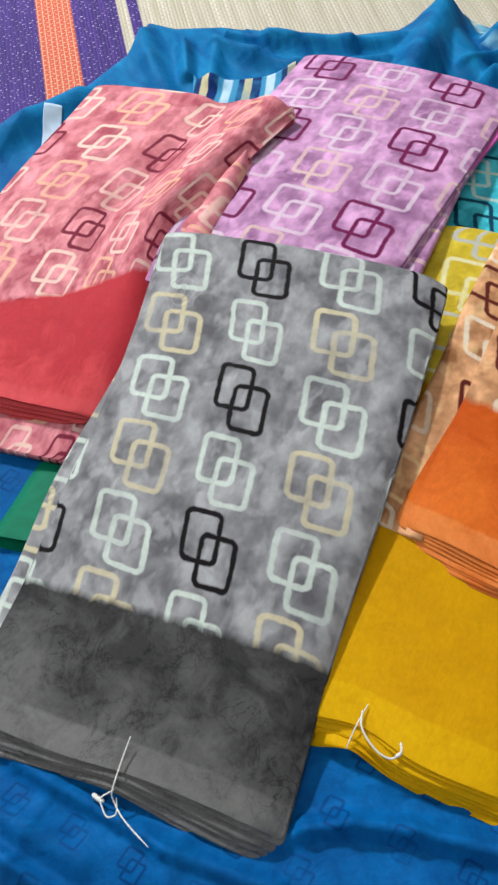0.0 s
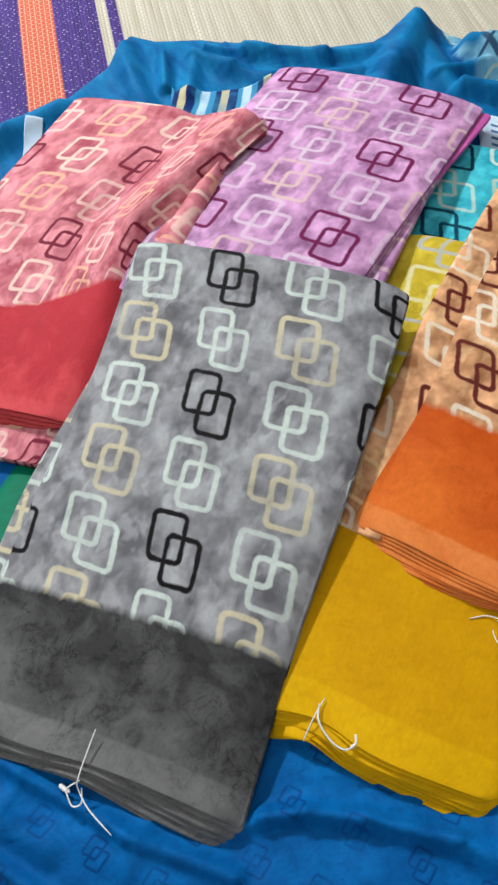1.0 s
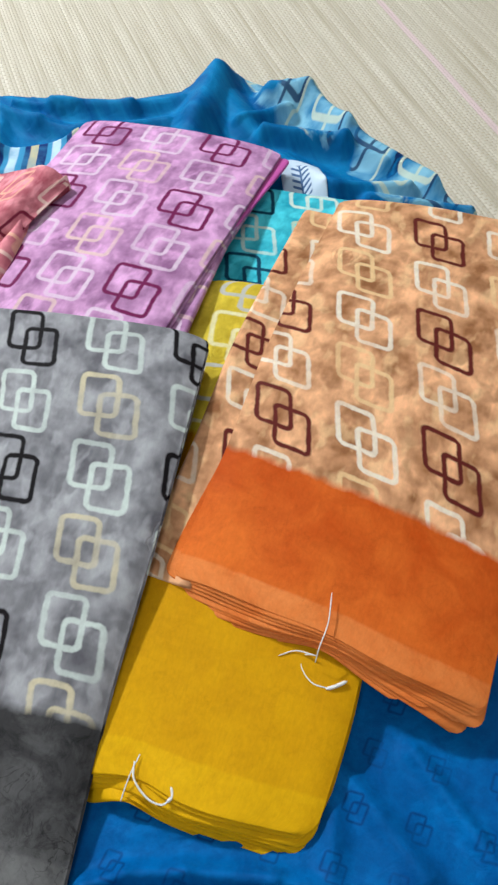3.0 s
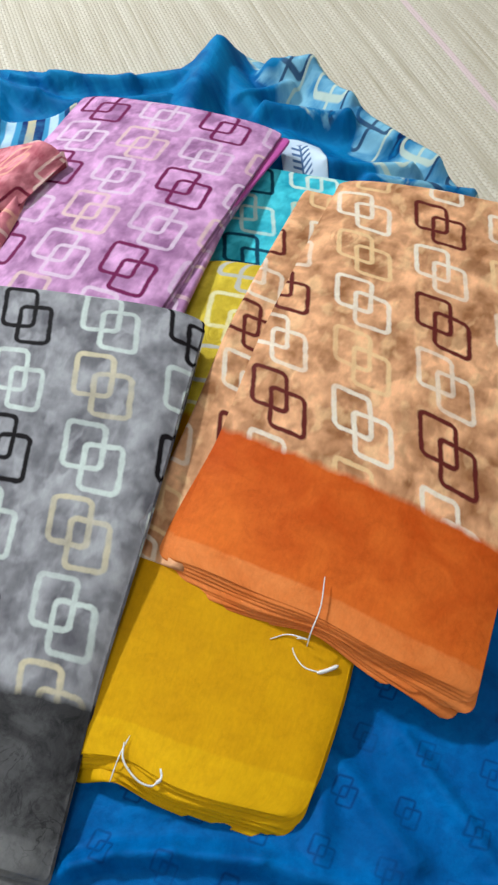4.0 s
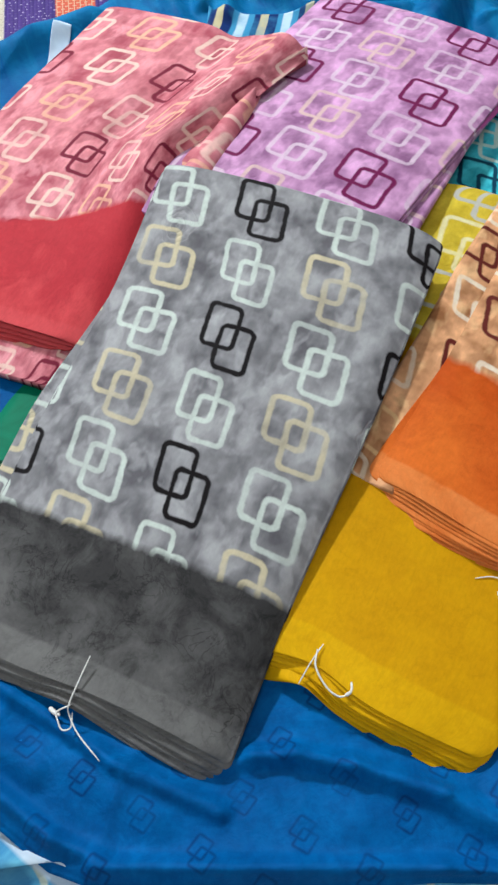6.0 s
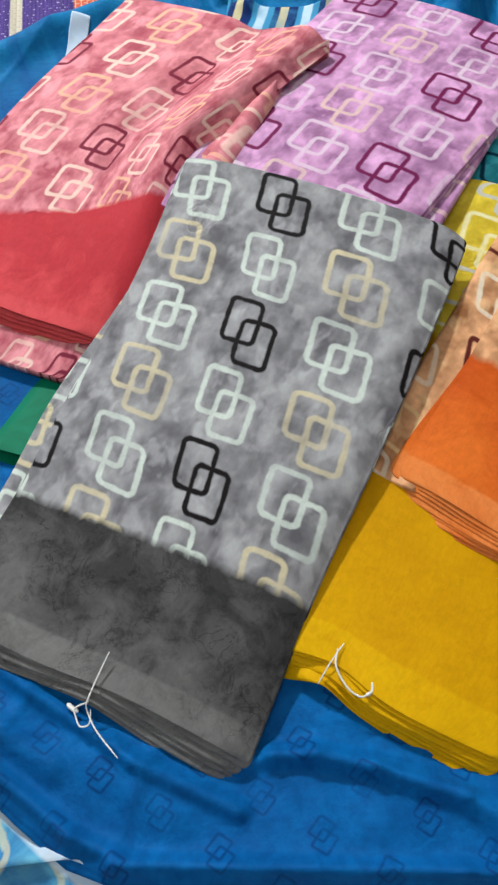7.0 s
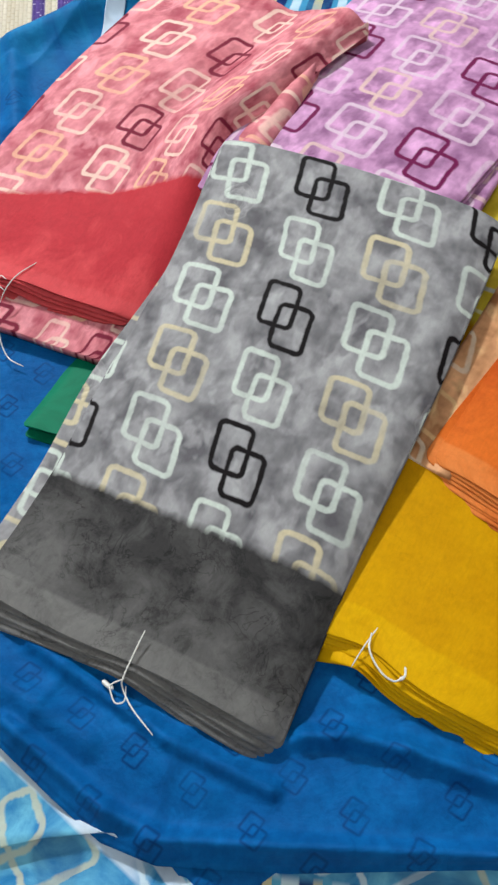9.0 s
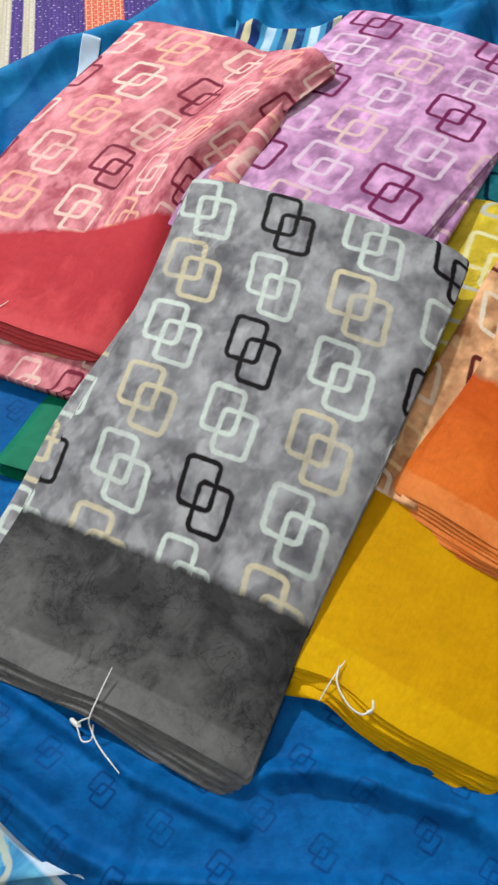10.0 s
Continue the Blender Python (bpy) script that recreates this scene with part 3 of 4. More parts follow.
STAMP, PALE = stamp_material(), plain_cloth("pale_print", (0.40, 0.55, 0.72), (0.60, 0.72, 0.84))
BLUE, PALLU, STRIPES, MAT, TERRAZZO = blue_material(), pallu_material(), stripe_material(), mat_material(), terrazzo_material()
PAINT = paint_material("wall_paint", (0.52, 0.51, 0.49))
BINDING = plain_cloth("purple_binding_tape", (0.17, 0.075, 0.36), (0.24, 0.12, 0.46), 0.6)


# ---- the room ----
def box(name, lo, hi, material, kind="structure", label="", category=""):
    x0, y0, z0 = lo
    x1, y1, z1 = hi
    v = [(x, y, z) for z in (z0, z1) for y in (y0, y1) for x in (x0, x1)]
    f = [(0, 2, 3, 1), (4, 5, 7, 6), (0, 1, 5, 4), (2, 6, 7, 3), (0, 4, 6, 2), (1, 3, 7, 5)]
    ob = mesh_from(name, v, f, None, material)
    ob.data.polygons.foreach_set("use_smooth", [False] * 6)
    return tagged(ob, label, category, "", kind)


box("floor", (-2.2, -1.4, -0.16), (2.4, 3.2, -0.006), TERRAZZO, label="grey-brown speckled terrazzo floor", category="floor")
box("wall_north", (-2.4, 3.2, -0.16), (2.6, 3.4, 2.8), PAINT, label="plain off-white painted wall", category="wall")
box("wall_south", (-2.4, -1.6, -0.16), (2.6, -1.4, 2.8), PAINT, label="plain off-white painted wall", category="wall")
box("wall_west", (-2.4, -1.4, -0.16), (-2.2, 3.2, 2.8), PAINT, label="plain off-white painted wall", category="wall")
box("wall_east", (2.4, -1.4, -0.16), (2.6, 3.2, 2.8), PAINT, label="plain off-white painted wall", category="wall")
box("ceiling", (-2.4, -1.6, 2.8), (2.6, 3.4, 2.95), PAINT, label="plain off-white ceiling", category="ceiling")


# ---- the mat ----
def build_mat():
    def flat(a, b, z):
        return (a * ACROSS[0] + b * ALONG[0], a * ACROSS[1] + b * ALONG[1], z)

    root = tagged(thing("reed_mat", flat(0.3, 0.6, -0.006), "beige woven reed mat with purple and orange stripes, on the floor", "mat"))
    lo, hi, b0, b1 = -0.45, 1.45, -0.55, 1.68
    na, nb = 64, 72
    verts, uvs = [], []
    for level in (0, 1):
        for j in range(nb + 1):
            for i in range(na + 1):
                a, b = lo + (hi - lo) * i / na, b0 + (b1 - b0) * j / nb
                z = 0.0008 * math.sin(a * 14 + b * 5) + 0.0006 * math.sin(b * 23) - 0.0012 if level else -0.0058
                verts.append(flat(a, b, z))
                uvs.append((a, b))
    n = (na + 1) * (nb + 1)
    k = lambda i, j, level: level * n + j * (na + 1) + i
    faces = [(k(i, j, 1), k(i + 1, j, 1), k(i + 1, j + 1, 1), k(i, j + 1, 1)) for j in range(nb) for i in range(na)]
    faces += [(k(i, j, 0), k(i, j + 1, 0), k(i + 1, j + 1, 0), k(i + 1, j, 0)) for j in range(nb) for i in range(na)]
    for i in range(na):
        faces += [(k(i, 0, 0), k(i + 1, 0, 0), k(i + 1, 0, 1), k(i, 0, 1)), (k(i + 1, nb, 0), k(i, nb, 0), k(i, nb, 1), k(i + 1, nb, 1))]
    for j in range(nb):
        faces += [(k(0, j + 1, 0), k(0, j, 0), k(0, j, 1), k(0, j + 1, 1)), (k(na, j, 0), k(na, j + 1, 0), k(na, j + 1, 1), k(na, j, 1))]
    parts = [mesh_from("weave", verts, faces, uvs, MAT)]
    # bound far edge
    verts, uvs, faces, m = [], [], [], 60
    prof = [(-0.004, -0.0055), (-0.004, 0.0012), (0.002, 0.0024), (0.022, 0.0024), (0.027, 0.0005), (0.027, -0.0055)]
    for i in range(m + 1):
        a = lo + (hi - lo) * i / m
        for db, z in prof:
            verts.append(flat(a, b1 + db + 0.0015 * math.sin(a * 9), z))
            uvs.append((a, db))
    q = len(prof)
    faces = [(i * q + j, i * q + (j + 1) % q, (i + 1) * q + (j + 1) % q, (i + 1) * q + j)[::-1] for i in range(m) for j in range(q)]
    faces += [tuple(range(q)), tuple(m * q + j for j in range(q))[::-1]]
    parts.append(mesh_from("binding", verts, faces, uvs, BINDING, None, "purple cloth binding tape"))
    settle(parts, root)


build_mat()

# ---- the spread blue saree ----
TOP_X = [-0.9, -0.6, -0.43, -0.36, -0.255, -0.20, -0.174, -0.13, -0.056, 0.04, 0.13, 0.22, 0.283, 0.36, 0.43, 0.468, 0.50, 0.56, 0.60, 0.64, 0.72, 0.9]
TOP_Y = [0.80, 0.94, 1.05, 1.125, 1.205, 1.285, 1.372, 1.352, 1.352, 1.325, 1.315, 1.328, 1.385, 1.325, 1.305, 1.225, 1.165, 1.06, 0.965, 0.80, 0.60, 0.45]
LOW_X = [-0.9, -0.3, -0.187, -0.14, -0.095, -0.05, 0.05, 0.2, 0.4, 0.9]
LOW_Y = [0.55, 0.25, 0.175, 0.145, 0.119, 0.109, 0.116, 0.137, 0.15, 0.16]
# soft folds: from, to, height, half width
FOLDS = [
    (-0.18, 1.325, -0.16, 1.25, 0.012, 0.016), (-0.16, 1.25, -0.125, 1.16, 0.014, 0.014), (-0.11, 1.29, -0.10, 1.20, 0.016, 0.009), (-0.10, 1.20, -0.06, 1.14, 0.005, 0.012),
    (-0.061, 1.285, -0.065, 1.19, 0.012, 0.012), (-0.061, 1.285, 0.00, 1.248, 0.018, 0.013), (0.00, 1.248, 0.06, 1.215, 0.014, 0.014), (-0.045, 1.315, 0.03, 1.275, 0.012, 0.0045),
    (-0.030, 1.315, 0.045, 1.277, 0.012, 0.0045), (-0.015, 1.315, 0.06, 1.279, 0.012, 0.0045), 
    (0.02, 1.29, 0.14, 1.268, 0.020, 0.014), (0.14, 1.268, 0.22, 1.283, 0.014, 0.014), (0.06, 1.22, 0.19, 1.225, 0.016, 0.014), (0.283, 1.318, 0.24, 1.21, 0.036, 0.028),
    (0.24, 1.21, 0.19, 1.13, 0.022, 0.030), (0.283, 1.318, 0.315, 1.19, 0.018, 0.022), (0.36, 1.265, 0.415, 1.25, 0.036, 0.020), (0.415, 1.25, 0.46, 1.16, 0.030, 0.018),
    (0.30, 1.20, 0.38, 1.225, 0.022, 0.012), (0.46, 1.16, 0.56, 1.03, 0.022, 0.018), (0.335, 1.165, 0.45, 1.125, 0.030, 0.014), (0.45, 1.125, 0.50, 1.08, 0.018, 0.012),
    (0.40, 1.03, 0.52, 1.02, 0.022, 0.012), (0.46, 1.00, 0.59, 0.955, 0.022, 0.012), (0.35, 1.10, 0.41, 1.03, 0.022, 0.026), (-0.255, 1.165, -0.40, 1.03, 0.018, 0.020),
    (-0.40, 1.0, -0.36, 0.87, 0.010, 0.012), (-0.47, 0.93, -0.38, 0.80, 0.010, 0.014), (0.025, 0.203, 0.052, 0.214, 0.005, 0.008), (0.052, 0.214, 0.085, 0.218, 0.011, 0.009), (0.085, 0.218, 0.135, 0.213, 0.014, 0.010),
    (0.135, 0.213, 0.205, 0.198, 0.013, 0.010), (0.205, 0.198, 0.30, 0.16, 0.010, 0.012), (-0.066, 0.202, -0.028, 0.188, -0.005, 0.010), (-0.028, 0.188, 0.028, 0.179, -0.006, 0.010), (0.028, 0.179, 0.07, 0.196, -0.004, 0.009), (-0.066, 0.202, -0.16, 0.262, -0.004, 0.010), (-0.11, 0.205, -0.02, 0.160, 0.004, 0.016),
    (-0.185, 0.262, -0.056, 0.198, 0.008, 0.008), (-0.056, 0.198, 0.03, 0.172, 0.009, 0.009), (-0.26, 0.25, -0.12, 0.19, 0.008, 0.014),
    (-0.06, 0.126, 0.20, 0.147, 0.012, 0.008), (0.20, 0.147, 0.45, 0.158, 0.012, 0.008), (-0.187, 0.195, -0.095, 0.142, 0.010, 0.008), (-0.095, 0.142, -0.04, 0.126, 0.010, 0.008),
    (0.275, 0.275, 0.324, 0.184, 0.007, 0.012), (0.268, 0.272, 0.248, 0.19, 0.006, 0.012), (0.42, 0.32, 0.50, 0.18, 0.010, 0.016), (-0.36, 0.50, -0.28, 0.34, 0.007, 0.012),
    (0.34, 0.28, 0.40, 0.15, 0.008, 0.010),
]


def fold_height(x, y, folds):
    z = np.zeros_like(x)
    for x0, y0, x1, y1, h, w in folds:
        d = np.array([x1 - x0, y1 - y0])
        f = np.clip(((x - x0) * d[0] + (y - y0) * d[1]) / (d @ d), 0, 1)
        q = np.hypot(x - x0 - f * d[0], y - y0 - f * d[1])
        far = 1.0 if max(y0, y1) < 0.6 else 0.85
        rise = (1.25 if far == 1.0 else 1.15) * h * np.exp(-((q / (w * (1.2 if far < 1 else 0.9))) ** 2))
        z = np.maximum(z, rise) + 0.3 * np.minimum(z, rise) if h > 0 else z + rise
    return z


def cloth_sheet(name, x0, x1, low, top, nx, ny, height, material, thick=0.0012, label=""):
    """A spread cloth between two edges given as y over x, with a thickness."""
    a, b = np.meshgrid(np.linspace(0, 1, nx), np.linspace(0, 1, ny))
    x = x0 + (x1 - x0) * a
    y = low(x) + (top(x) - low(x)) * b
    z = height(x, y, np.minimum(y - low(x), top(x) - y))
    verts = np.concatenate([np.stack([x, y, z], -1).reshape(-1, 3), np.stack([x, y, z - thick], -1).reshape(-1, 3)])
    n = nx * ny
    faces = []
    for j in range(ny - 1):
        for i in range(nx - 1):
            p = j * nx + i
            faces += [(p, p + 1, p + nx + 1, p + nx), (n + p, n + p + nx, n + p + nx + 1, n + p + 1)]
    rim = [i for i in range(nx)] + [j * nx + nx - 1 for j in range(1, ny)] + [(ny - 1) * nx + i for i in range(nx - 2, -1, -1)] + [j * nx for j in range(ny - 2, 0, -1)]
    faces += [(rim[k], n + rim[k], n + rim[(k + 1) % len(rim)], rim[(k + 1) % len(rim)]) for k in range(len(rim))]
    uv = np.stack([x, y], -1).reshape(-1, 2)
    return mesh_from(name, verts, faces, np.concatenate([uv, uv]), material, None, label)


def blue_height(x, y, rim):
    front = np.clip((0.30 - y) / 0.12, 0, 1)
    z = 0.005 + 0.006 * front + (0.002 + 0.004 * front) * (1 + ripple(x * 1.3, y * 1.6, 2.0))
    z += fold_height(x, y, FOLDS)
    bend = 0.25 * np.sin(5 * x + 3 * y) + 0.18 * np.sin(9 * y - 4 * x)
    crease = (1 - np.abs(np.sin(13 * (x * 0.5 + y) + 4 * bend))) ** 3 + 0.8 * (1 - np.abs(np.sin(17 * (x - 0.45 * y) + 5 * bend + 1))) ** 4
    z += 0.0055 * crease * (0.5 + 0.5 * np.sin(6 * x + 8 * y + 1))
    far = np.clip((y - 0.9) / 0.2, 0, 1)
    z = 0.0024 + (z - 0.0024) * (1 - far + far * np.clip(rim / 0.022, 0, 1) ** 0.7)
    return 0.0024 + (z - 0.0024) * np.clip(rim / 0.007, 0.08 + 0.4 * front, 1) ** 0.5


def pallu_height(x, y, rim):
    z = 0.0035 + 0.0015 * (1 + ripple(x * 1.7, y * 1.7, 5.0))
    return z + fold_height(x, y, [(-0.25, 0.10, -0.06, 0.128, 0.006, 0.008), (-0.2, 0.06, -0.02, 0.10, 0.008, 0.010), (0.05, 0.09, 0.3, 0.10, 0.004, 0.01)]) * np.clip(rim / 0.02, 0, 1)


def build_blue():
    root = thing("blue_saree", (0.1, 0.6, 0.0), "bright blue saree spread in loose folds over the mat", "saree")
    parts = [cloth_sheet("spread", -0.9, 0.9, lambda x: np.interp(x, LOW_X, LOW_Y), lambda x: np.interp(x, TOP_X, TOP_Y), 600, 440, blue_height, BLUE)]
    parts.append(cloth_sheet("printed_end", -0.6, 0.7, lambda x: -0.25 + 0 * x, lambda x: np.interp(x, [-0.6, -0.19, 0, 0.7], [0.40, 0.195, 0.145, 0.17]), 130, 60, pallu_height, PALLU,
                             label="light blue printed end with a white hem"))
    lip = lambda x: np.interp(x, [-0.6, -0.17, -0.137, -0.101, -0.076], [-0.03, 0.106, 0.117, 0.125, 0.1285])
    parts.append(cloth_sheet("hem_fold", -0.6, -0.076, lip, lambda x: np.interp(x, LOW_X, LOW_Y) + 0.008, 90, 40,
                             lambda x, y, rim: pallu_height(x, y, rim) + 0.002 + 0.010 * np.exp(-(((y - lip(x)) / 0.016) ** 2)), PALLU, label="printed fold with a white hem lying over the end"))
    parts.append(cloth_sheet("lower_fold", -0.058, 0.046, lambda x: np.maximum(0.078 - 0.83 * x, 0.11 + 0.82 * (x - 0.034)),
                             lambda x: np.interp(x, LOW_X, LOW_Y) + 0.012, 40, 30, lambda x, y, rim: pallu_height(x, y, rim) + 0.0055, BLUE, label="plain blue fold under the edge"))

    def laid(name, x0, x1, low, top, material, label, n=40):
        def on(x, y, rim):
            edge = np.minimum(y - np.interp(x, LOW_X, LOW_Y), np.interp(x, TOP_X, TOP_Y) - y)
            return blue_height(x, y, edge) + 0.0022

        return cloth_sheet(name, x0, x1, lambda x: low + 0 * x, lambda x: top + 0.006 * np.sin(25 * x), n, n, on, material, 0.0010, label)

    parts.append(laid("striped_border", -0.090, 0.09, 1.05, 1.205, STRIPES, "pale border with navy and cream stripes", 60))
    parts.append(laid("stamped_patch", 0.345, 0.402, 0.99, 1.085, STAMP, "white patch with a dark blue stamped plant and marks"))
    parts.append(laid("white_bar", -0.296, -0.273, 1.055, 1.132, PALE, "pale printed bar", 20))
    settle(parts, root)


build_blue()

# ---- the folded sarees, lowest first ----
SET = "folded sarees"


def stack(pack, name, label, material, layers, thick, gap, reach, seed, inner=None, slide=0.0, wobble=0.0012, top=(90, 150), jut=None, pinch=None, fan=0.0, corner=0.007, draw=0.006, ends=None):
    """A folded saree: its upper fold and the layers under it, as parts."""
    c = pack.face(np.array([0.5]), np.array([0.5]))[0, 0]
    root = thing(name, (c[0], c[1], c[2] - layers * (thick + gap)), label, "saree", SET)
    held = 0.8 * reach * layers
    parts = [pack.sheet("upper_fold", material, None, 0.0, thick, 0.0, 1.0, -held, 0.0, ns=top[0], nt=top[1], wobble=wobble * 0.5, seed=seed, pinch=pinch, round_at=corner, draw=draw)]
    rng = random.Random(seed)
    for k in range(1, layers):
        out = reach * k - held + rng.uniform(-0.55, 0.55) * min(reach, 0.004)
        s0, s1 = rng.uniform(-0.012, 0.012) - slide * k / layers, (ends[k] if ends else 1) + rng.uniform(-0.015, 0.012)
        parts.append(pack.sheet("under_fold", inner or material, None, k * (thick + gap), thick, s0, s1, out, rng.uniform(-0.006, 0.004), 40, 70,
                                wobble * (1 + 0.10 * k), seed + 0.22 * k + rng.uniform(-0.16, 0.16), (rng.uniform(-0.01, 0.01), 0.3 * out), "", pinch, fan * k / layers, draw, (0.06, 0.30) if slide > 0.05 else None, corner))
    if jut:
        parts += jut(pack)
    settle(parts, root)
    return root


def tie(root, lines, ends=()):
    """White cotton threads that tie a pack, with their frayed knots."""
    parts = []
    for points, radius in lines:
        parts.append(tube("thread", points, radius, THREAD, None, "white cotton tying thread"))
    for points, radius in ends:
        knot = tube("knot", points, radius, THREAD, None, "frayed white thread knot", 0.3)
        knot.parent = parts[0]
    settle(parts, root)


green = Pack([(-0.252, 0.440, 0.025), (-0.225, 0.53, 0.010), (-0.19, 0.66, 0.004)], [(-0.08, 0.428, 0.025), (-0.04, 0.53, 0.012), (0.0, 0.62, 0.006)], 0.0, 1.0, 0.0008)
stack(green, "folded_saree", "green folded saree half hidden under the other packs", GREEN, 3, 0.0018, 0.0075, 0.009, 31, slide=-0.10, wobble=0.003, corner=0.006, top=(50, 60))

turquoise = Pack([(0.13, 0.66, 0.040), (0.22, 0.86, 0.046), (0.297, 1.02, 0.046)], [(0.40, 0.56, 0.040), (0.49, 0.76, 0.044), (0.565, 0.93, 0.040)], 0.0, 2.0)
stack(turquoise, "folded_saree", "turquoise folded saree with white and navy linked squares", TURQUOISE, 6, 0.0042, 0.001, 0.0, 41)

yellow = Pack([(0.035, 0.29, 0.030), (0.09, 0.42, 0.040), (0.14, 0.60, 0.052), (0.208, 0.84, 0.062)], [(0.232, 0.208, 0.030), (0.297, 0.33, 0.040), (0.37, 0.52, 0.050), (0.48, 0.74, 0.060)], 0.004, 3.0)
y_root = stack(yellow, "folded_saree", "mustard yellow folded saree with plain border, tied with thread", YELLOW, 7, 0.0013, 0.0022, 0.0024, 51, pinch=0.24, fan=0.010, corner=0.020, wobble=0.0016, ends=(1, 1, 0.99, 1, 0.97, 0.985, 0.88))
tie(y_root, [([(0.105, 0.304, 0.0375), (0.095, 0.288, 0.036), (0.086, 0.271, 0.028)], 0.0006),
             ([(0.100, 0.299, 0.038), (0.099, 0.285, 0.038), (0.109, 0.269, 0.036), (0.120, 0.263, 0.034), (0.128, 0.266, 0.034)], 0.0009)],
    [([(0.124, 0.264, 0.034), (0.129, 0.268, 0.0345), (0.129, 0.276, 0.035)], 0.0015)])

lilac = Pack([(-0.15, 0.78, 0.050), (-0.05, 0.96, 0.062), (0.065, 1.175, 0.055), (0.075, 1.195, 0.052)], [(0.10, 0.64, 0.068), (0.157, 0.738, 0.086), (0.25, 0.895, 0.085), (0.335, 1.058, 0.060), (0.345, 1.078, 0.056)], 0.008, 4.0)


def lilac_side(pack):
    return [pack.sheet("lining_fold", MAGENTA, None, 0.005, 0.005, 0.6, 1.045, -0.12, -0.006, 30, 50, 0.0, 3, tuck=(0.45, 0.95, 0.06), label="plain magenta inner fold"),
            pack.sheet("printed_side_fold", LILAC, None, 0.009, 0.010, 0.6, 1.085, 0.0, -0.15, 30, 50, 0.0, 4, (0.02, 0.05), tuck=(0.62, 0.15, 0.095), label="printed fold under the upper one")]


stack(lilac, "folded_saree", "lilac folded saree with plum and white linked squares", LILAC, 4, 0.0042, 0.0012, 0.0, 61, slide=0.0, jut=lilac_side)


def pink_pleat(s, t):
    """A ridge along the right side where the pack is bunched, with a hollow beside it."""
    ridge = 0.010 * np.exp(-(((s - 0.90) / 0.07) ** 2)) - 0.010 * np.exp(-(((s - 0.66) / 0.08) ** 2)) - 0.006 * np.exp(-(((s - 1.0) / 0.05) ** 2))
    return ridge * np.clip((t - 0.25) / 0.35, 0, 1)


pink = Pack([(-0.43, 0.635, 0.036), (-0.385, 0.75, 0.036), (-0.323, 0.933, 0.038), (-0.222, 1.15, 0.045)],
            [(-0.157, 0.577, 0.042), (-0.13, 0.66, 0.050), (-0.107, 0.77, 0.062), (-0.087, 0.842, 0.070), (-0.057, 0.869, 0.082), (-0.024, 0.906, 0.090), (0.011, 0.948, 0.096), (0.058, 1.010, 0.098)], 0.0, 5.0, 0.0018,
            warp=lambda u: u + 0.9 * np.maximum(0, u - 0.175), hollow=pink_pleat, roll=0.005)


def pink_lower(pack):
    gather = Pack([(-0.073, 0.832, 0.066), (-0.036, 0.904, 0.076), (-0.004, 0.949, 0.080), (0.051, 1.016, 0.086)], [(-0.041, 0.815, 0.066), (-0.005, 0.913, 0.076), (0.005, 0.955, 0.080), (0.056, 1.012, 0.086)], 0.008, 9.0, 0.0022)
    return [pack.sheet("patterned_fold", PINK, None, 0.017, 0.010, -0.02, 0.97, 0.036, -0.15, 40, 60, 0.001, 8, (0.03, 0.30), label="paler printed lower fold"),
            gather.sheet("gathered_fold", PINK, None, 0.0, 0.012, front=0.07, ns=24, nt=60, shift=(0.05, 0.22), label="gathered printed fold along the side")]


p_root = stack(pink, "folded_saree", "pink folded saree with plum and cream linked squares, red border", PINK, 6, 0.0016, 0.0020, 0.0028, 71, jut=pink_lower, wobble=0.0030, ends=(1, 1, 0.97, 0.90, 0.97, 0.80))
tie(p_root, [([(-0.27, 0.643, 0.044), (-0.286, 0.624, 0.044), (-0.294, 0.606, 0.042), (-0.299, 0.594, 0.034)], 0.0006),
             ([(-0.294, 0.604, 0.042), (-0.302, 0.61, 0.044), (-0.303, 0.622, 0.043), (-0.296, 0.618, 0.043)], 0.0006),
             ([(-0.299, 0.592, 0.034), (-0.293, 0.560, 0.022), (-0.281, 0.541, 0.014), (-0.264, 0.534, 0.012)], 0.0007)])

orange = Pack([(0.138, 0.445, 0.056), (0.215, 0.588, 0.076), (0.27, 0.70, 0.088), (0.40, 0.935, 0.085)], [(0.395, 0.283, 0.045), (0.452, 0.395, 0.062), (0.53, 0.55, 0.072), (0.69, 0.83, 0.072)], 0.010, 6.0)


def orange_lower(pack):
    return [pack.sheet("patterned_fold", ORANGE, None, 0.003, 0.010, -0.110, 0.06, -0.008, -0.03, 24, 70, 0.001, 9, (-0.03, 0.22), label="paler printed side fold")]


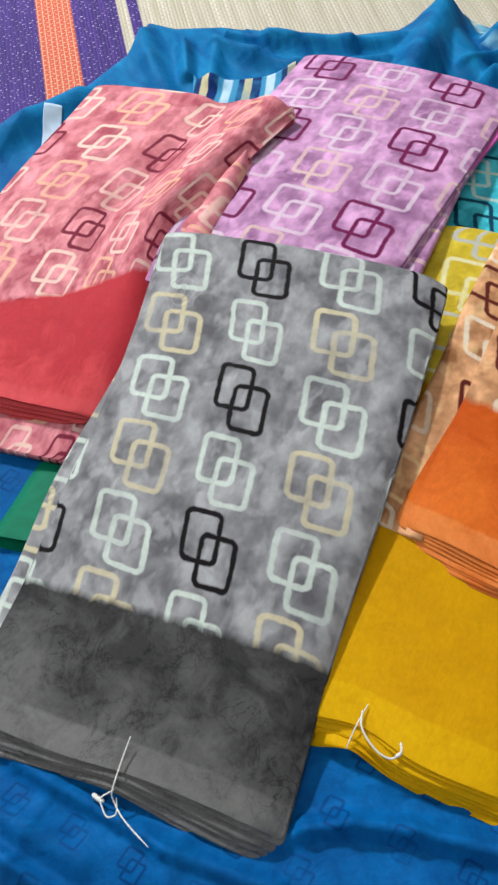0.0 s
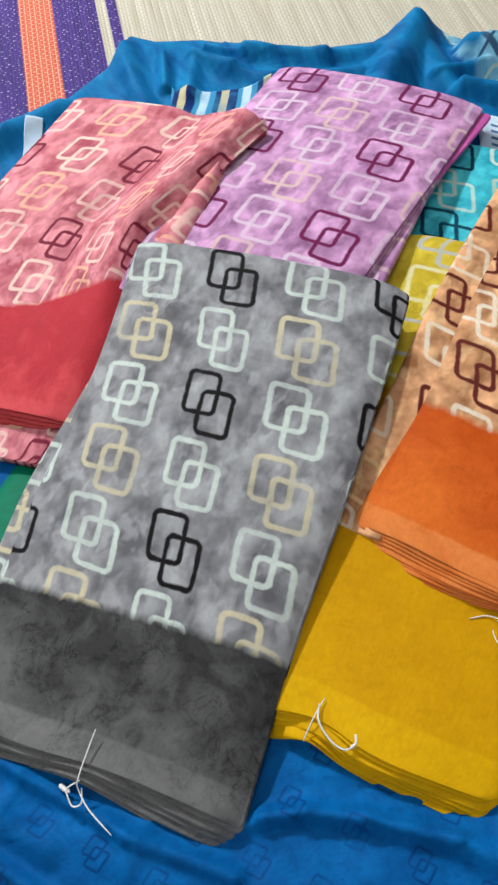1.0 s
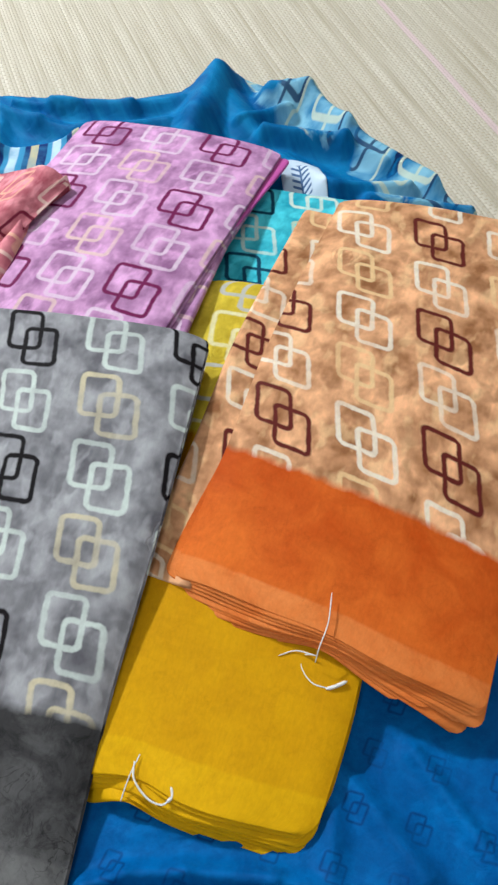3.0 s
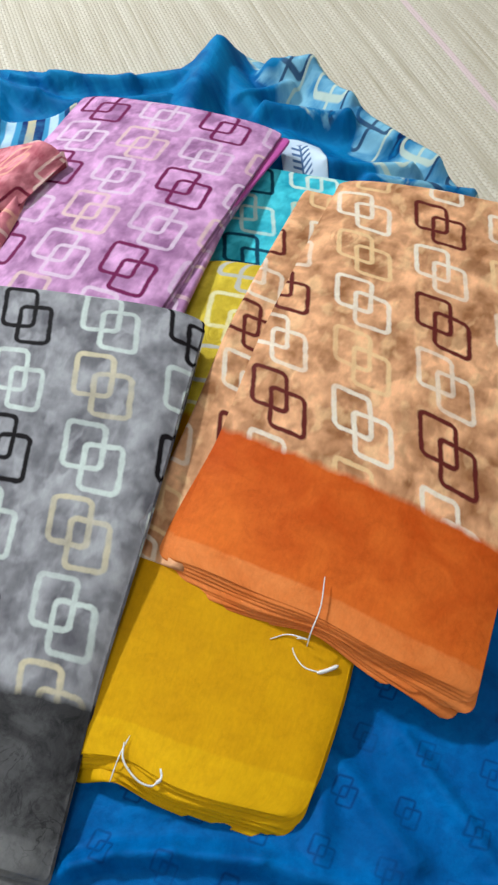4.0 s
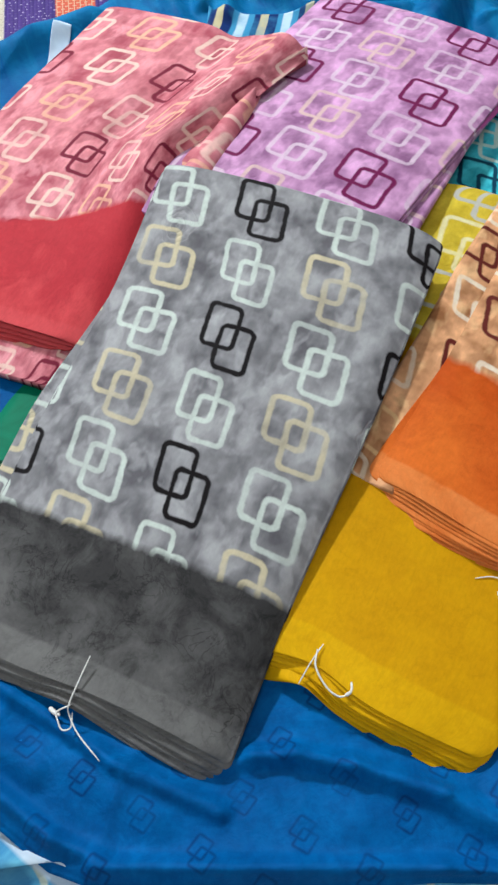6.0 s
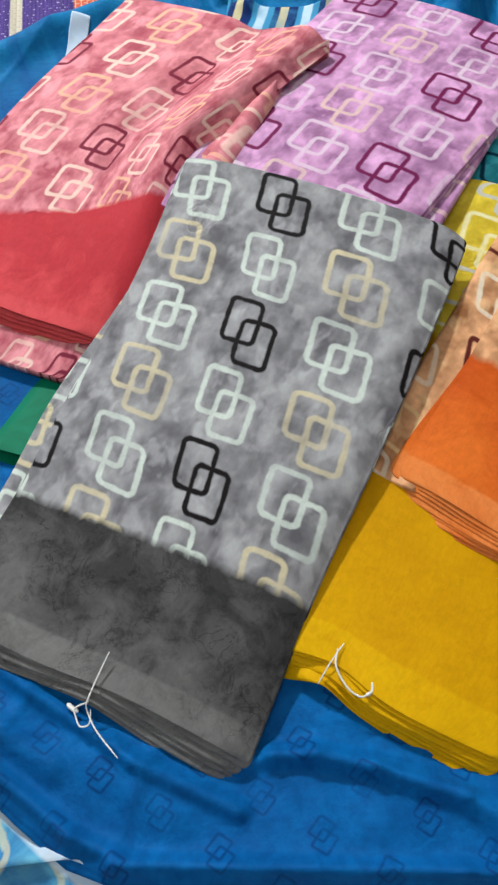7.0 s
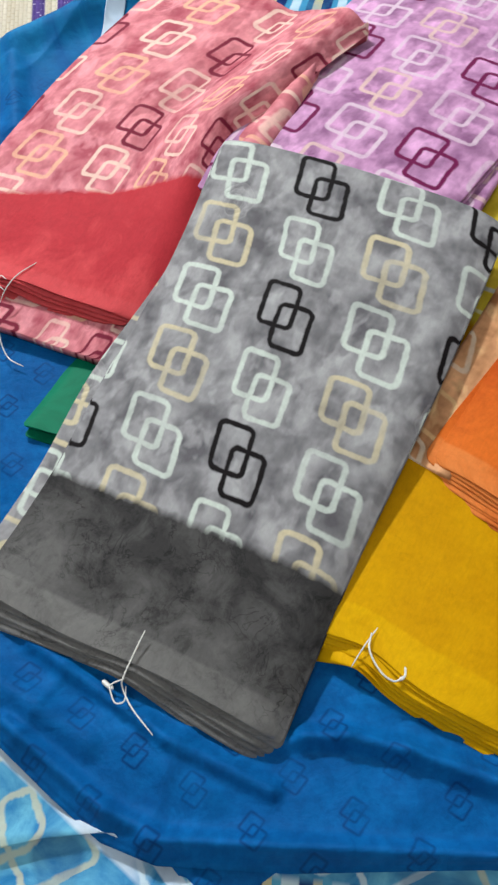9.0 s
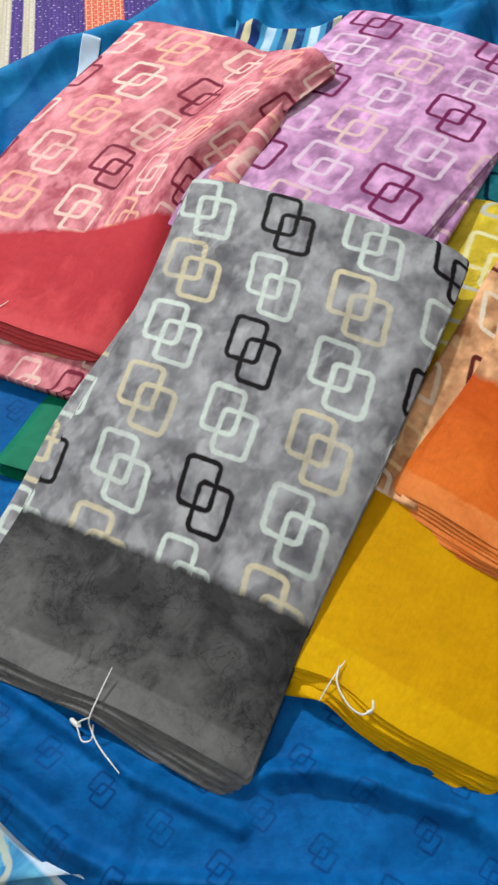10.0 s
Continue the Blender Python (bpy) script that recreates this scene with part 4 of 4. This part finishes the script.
o_root = stack(orange, "folded_saree", "orange folded saree with brown and white linked squares, tied", ORANGE, 9, 0.0009, 0.0013, 0.0019, 81, slide=0.24, jut=orange_lower, wobble=0.0010, pinch=0.53, fan=0.008, corner=0.012, ends=(1, 1, 1, 0.99, 1, 0.97, 0.86, 0.98, 0.78))
tie(o_root, [([(0.287, 0.411, 0.075), (0.279, 0.385, 0.070), (0.268, 0.366, 0.064), (0.264, 0.358, 0.050)], 0.0006),
             ([(0.266, 0.364, 0.050), (0.256, 0.368, 0.043), (0.252, 0.358, 0.043), (0.259, 0.343, 0.042), (0.273, 0.336, 0.042)], 0.0007),
             ([(0.266, 0.364, 0.050), (0.249, 0.372, 0.046), (0.233, 0.370, 0.045)], 0.0006)],
    [([(0.270, 0.336, 0.042), (0.279, 0.337, 0.043), (0.290, 0.340, 0.043)], 0.0017)])

grey = Pack([(-0.248, 0.284, 0.030), (-0.2, 0.405, 0.036), (-0.172, 0.51, 0.042), (-0.124, 0.66, 0.064), (-0.090, 0.80, 0.094)],
            [(0.03, 0.19, 0.028), (0.060, 0.287, 0.040), (0.085, 0.362, 0.057), (0.134, 0.491, 0.081), (0.183, 0.631, 0.100), (0.207, 0.706, 0.103)], 0.008, 7.0, roll=0.005)


def grey_side(pack):
    return [pack.sheet("printed_side_fold", GREY, None, 0.007, 0.007, -0.06, 0.4, -0.04, -0.06, 40, 70, 0.0, 12, (0.06, 0.232), label="printed fold standing out at the side", narrow=(0.40, 0.80)),
            pack.sheet("lower_fold", GREY, None, 0.022, 0.026, 0.30, 0.945, -0.16, -0.010, 40, 60, 0.0, 13, (0.11, 0.06), label="thick printed folds under the upper ones")]


g_root = stack(grey, "folded_saree", "grey folded saree with black, white and cream linked squares", GREY, 6, 0.0014, 0.0026, 0.0032, 91, slide=0.01, pinch=0.55, fan=0.005, draw=0.002, wobble=0.0018, jut=grey_side, ends=(1, 1, 0.98, 1, 0.97, 0.76))
tie(g_root, [([(-0.085, 0.275, 0.049), (-0.091, 0.257, 0.045), (-0.097, 0.236, 0.041), (-0.097, 0.231, 0.034), (-0.087, 0.217, 0.036), (-0.066, 0.198, 0.036)], 0.0007),
             ([(-0.097, 0.238, 0.034), (-0.108, 0.232, 0.03), (-0.106, 0.226, 0.03), (-0.101, 0.219, 0.03), (-0.094, 0.221, 0.032), (-0.094, 0.232, 0.036)], 0.0007)],
    [([(-0.116, 0.236, 0.024), (-0.110, 0.232, 0.027), (-0.105, 0.230, 0.029)], 0.0020)])
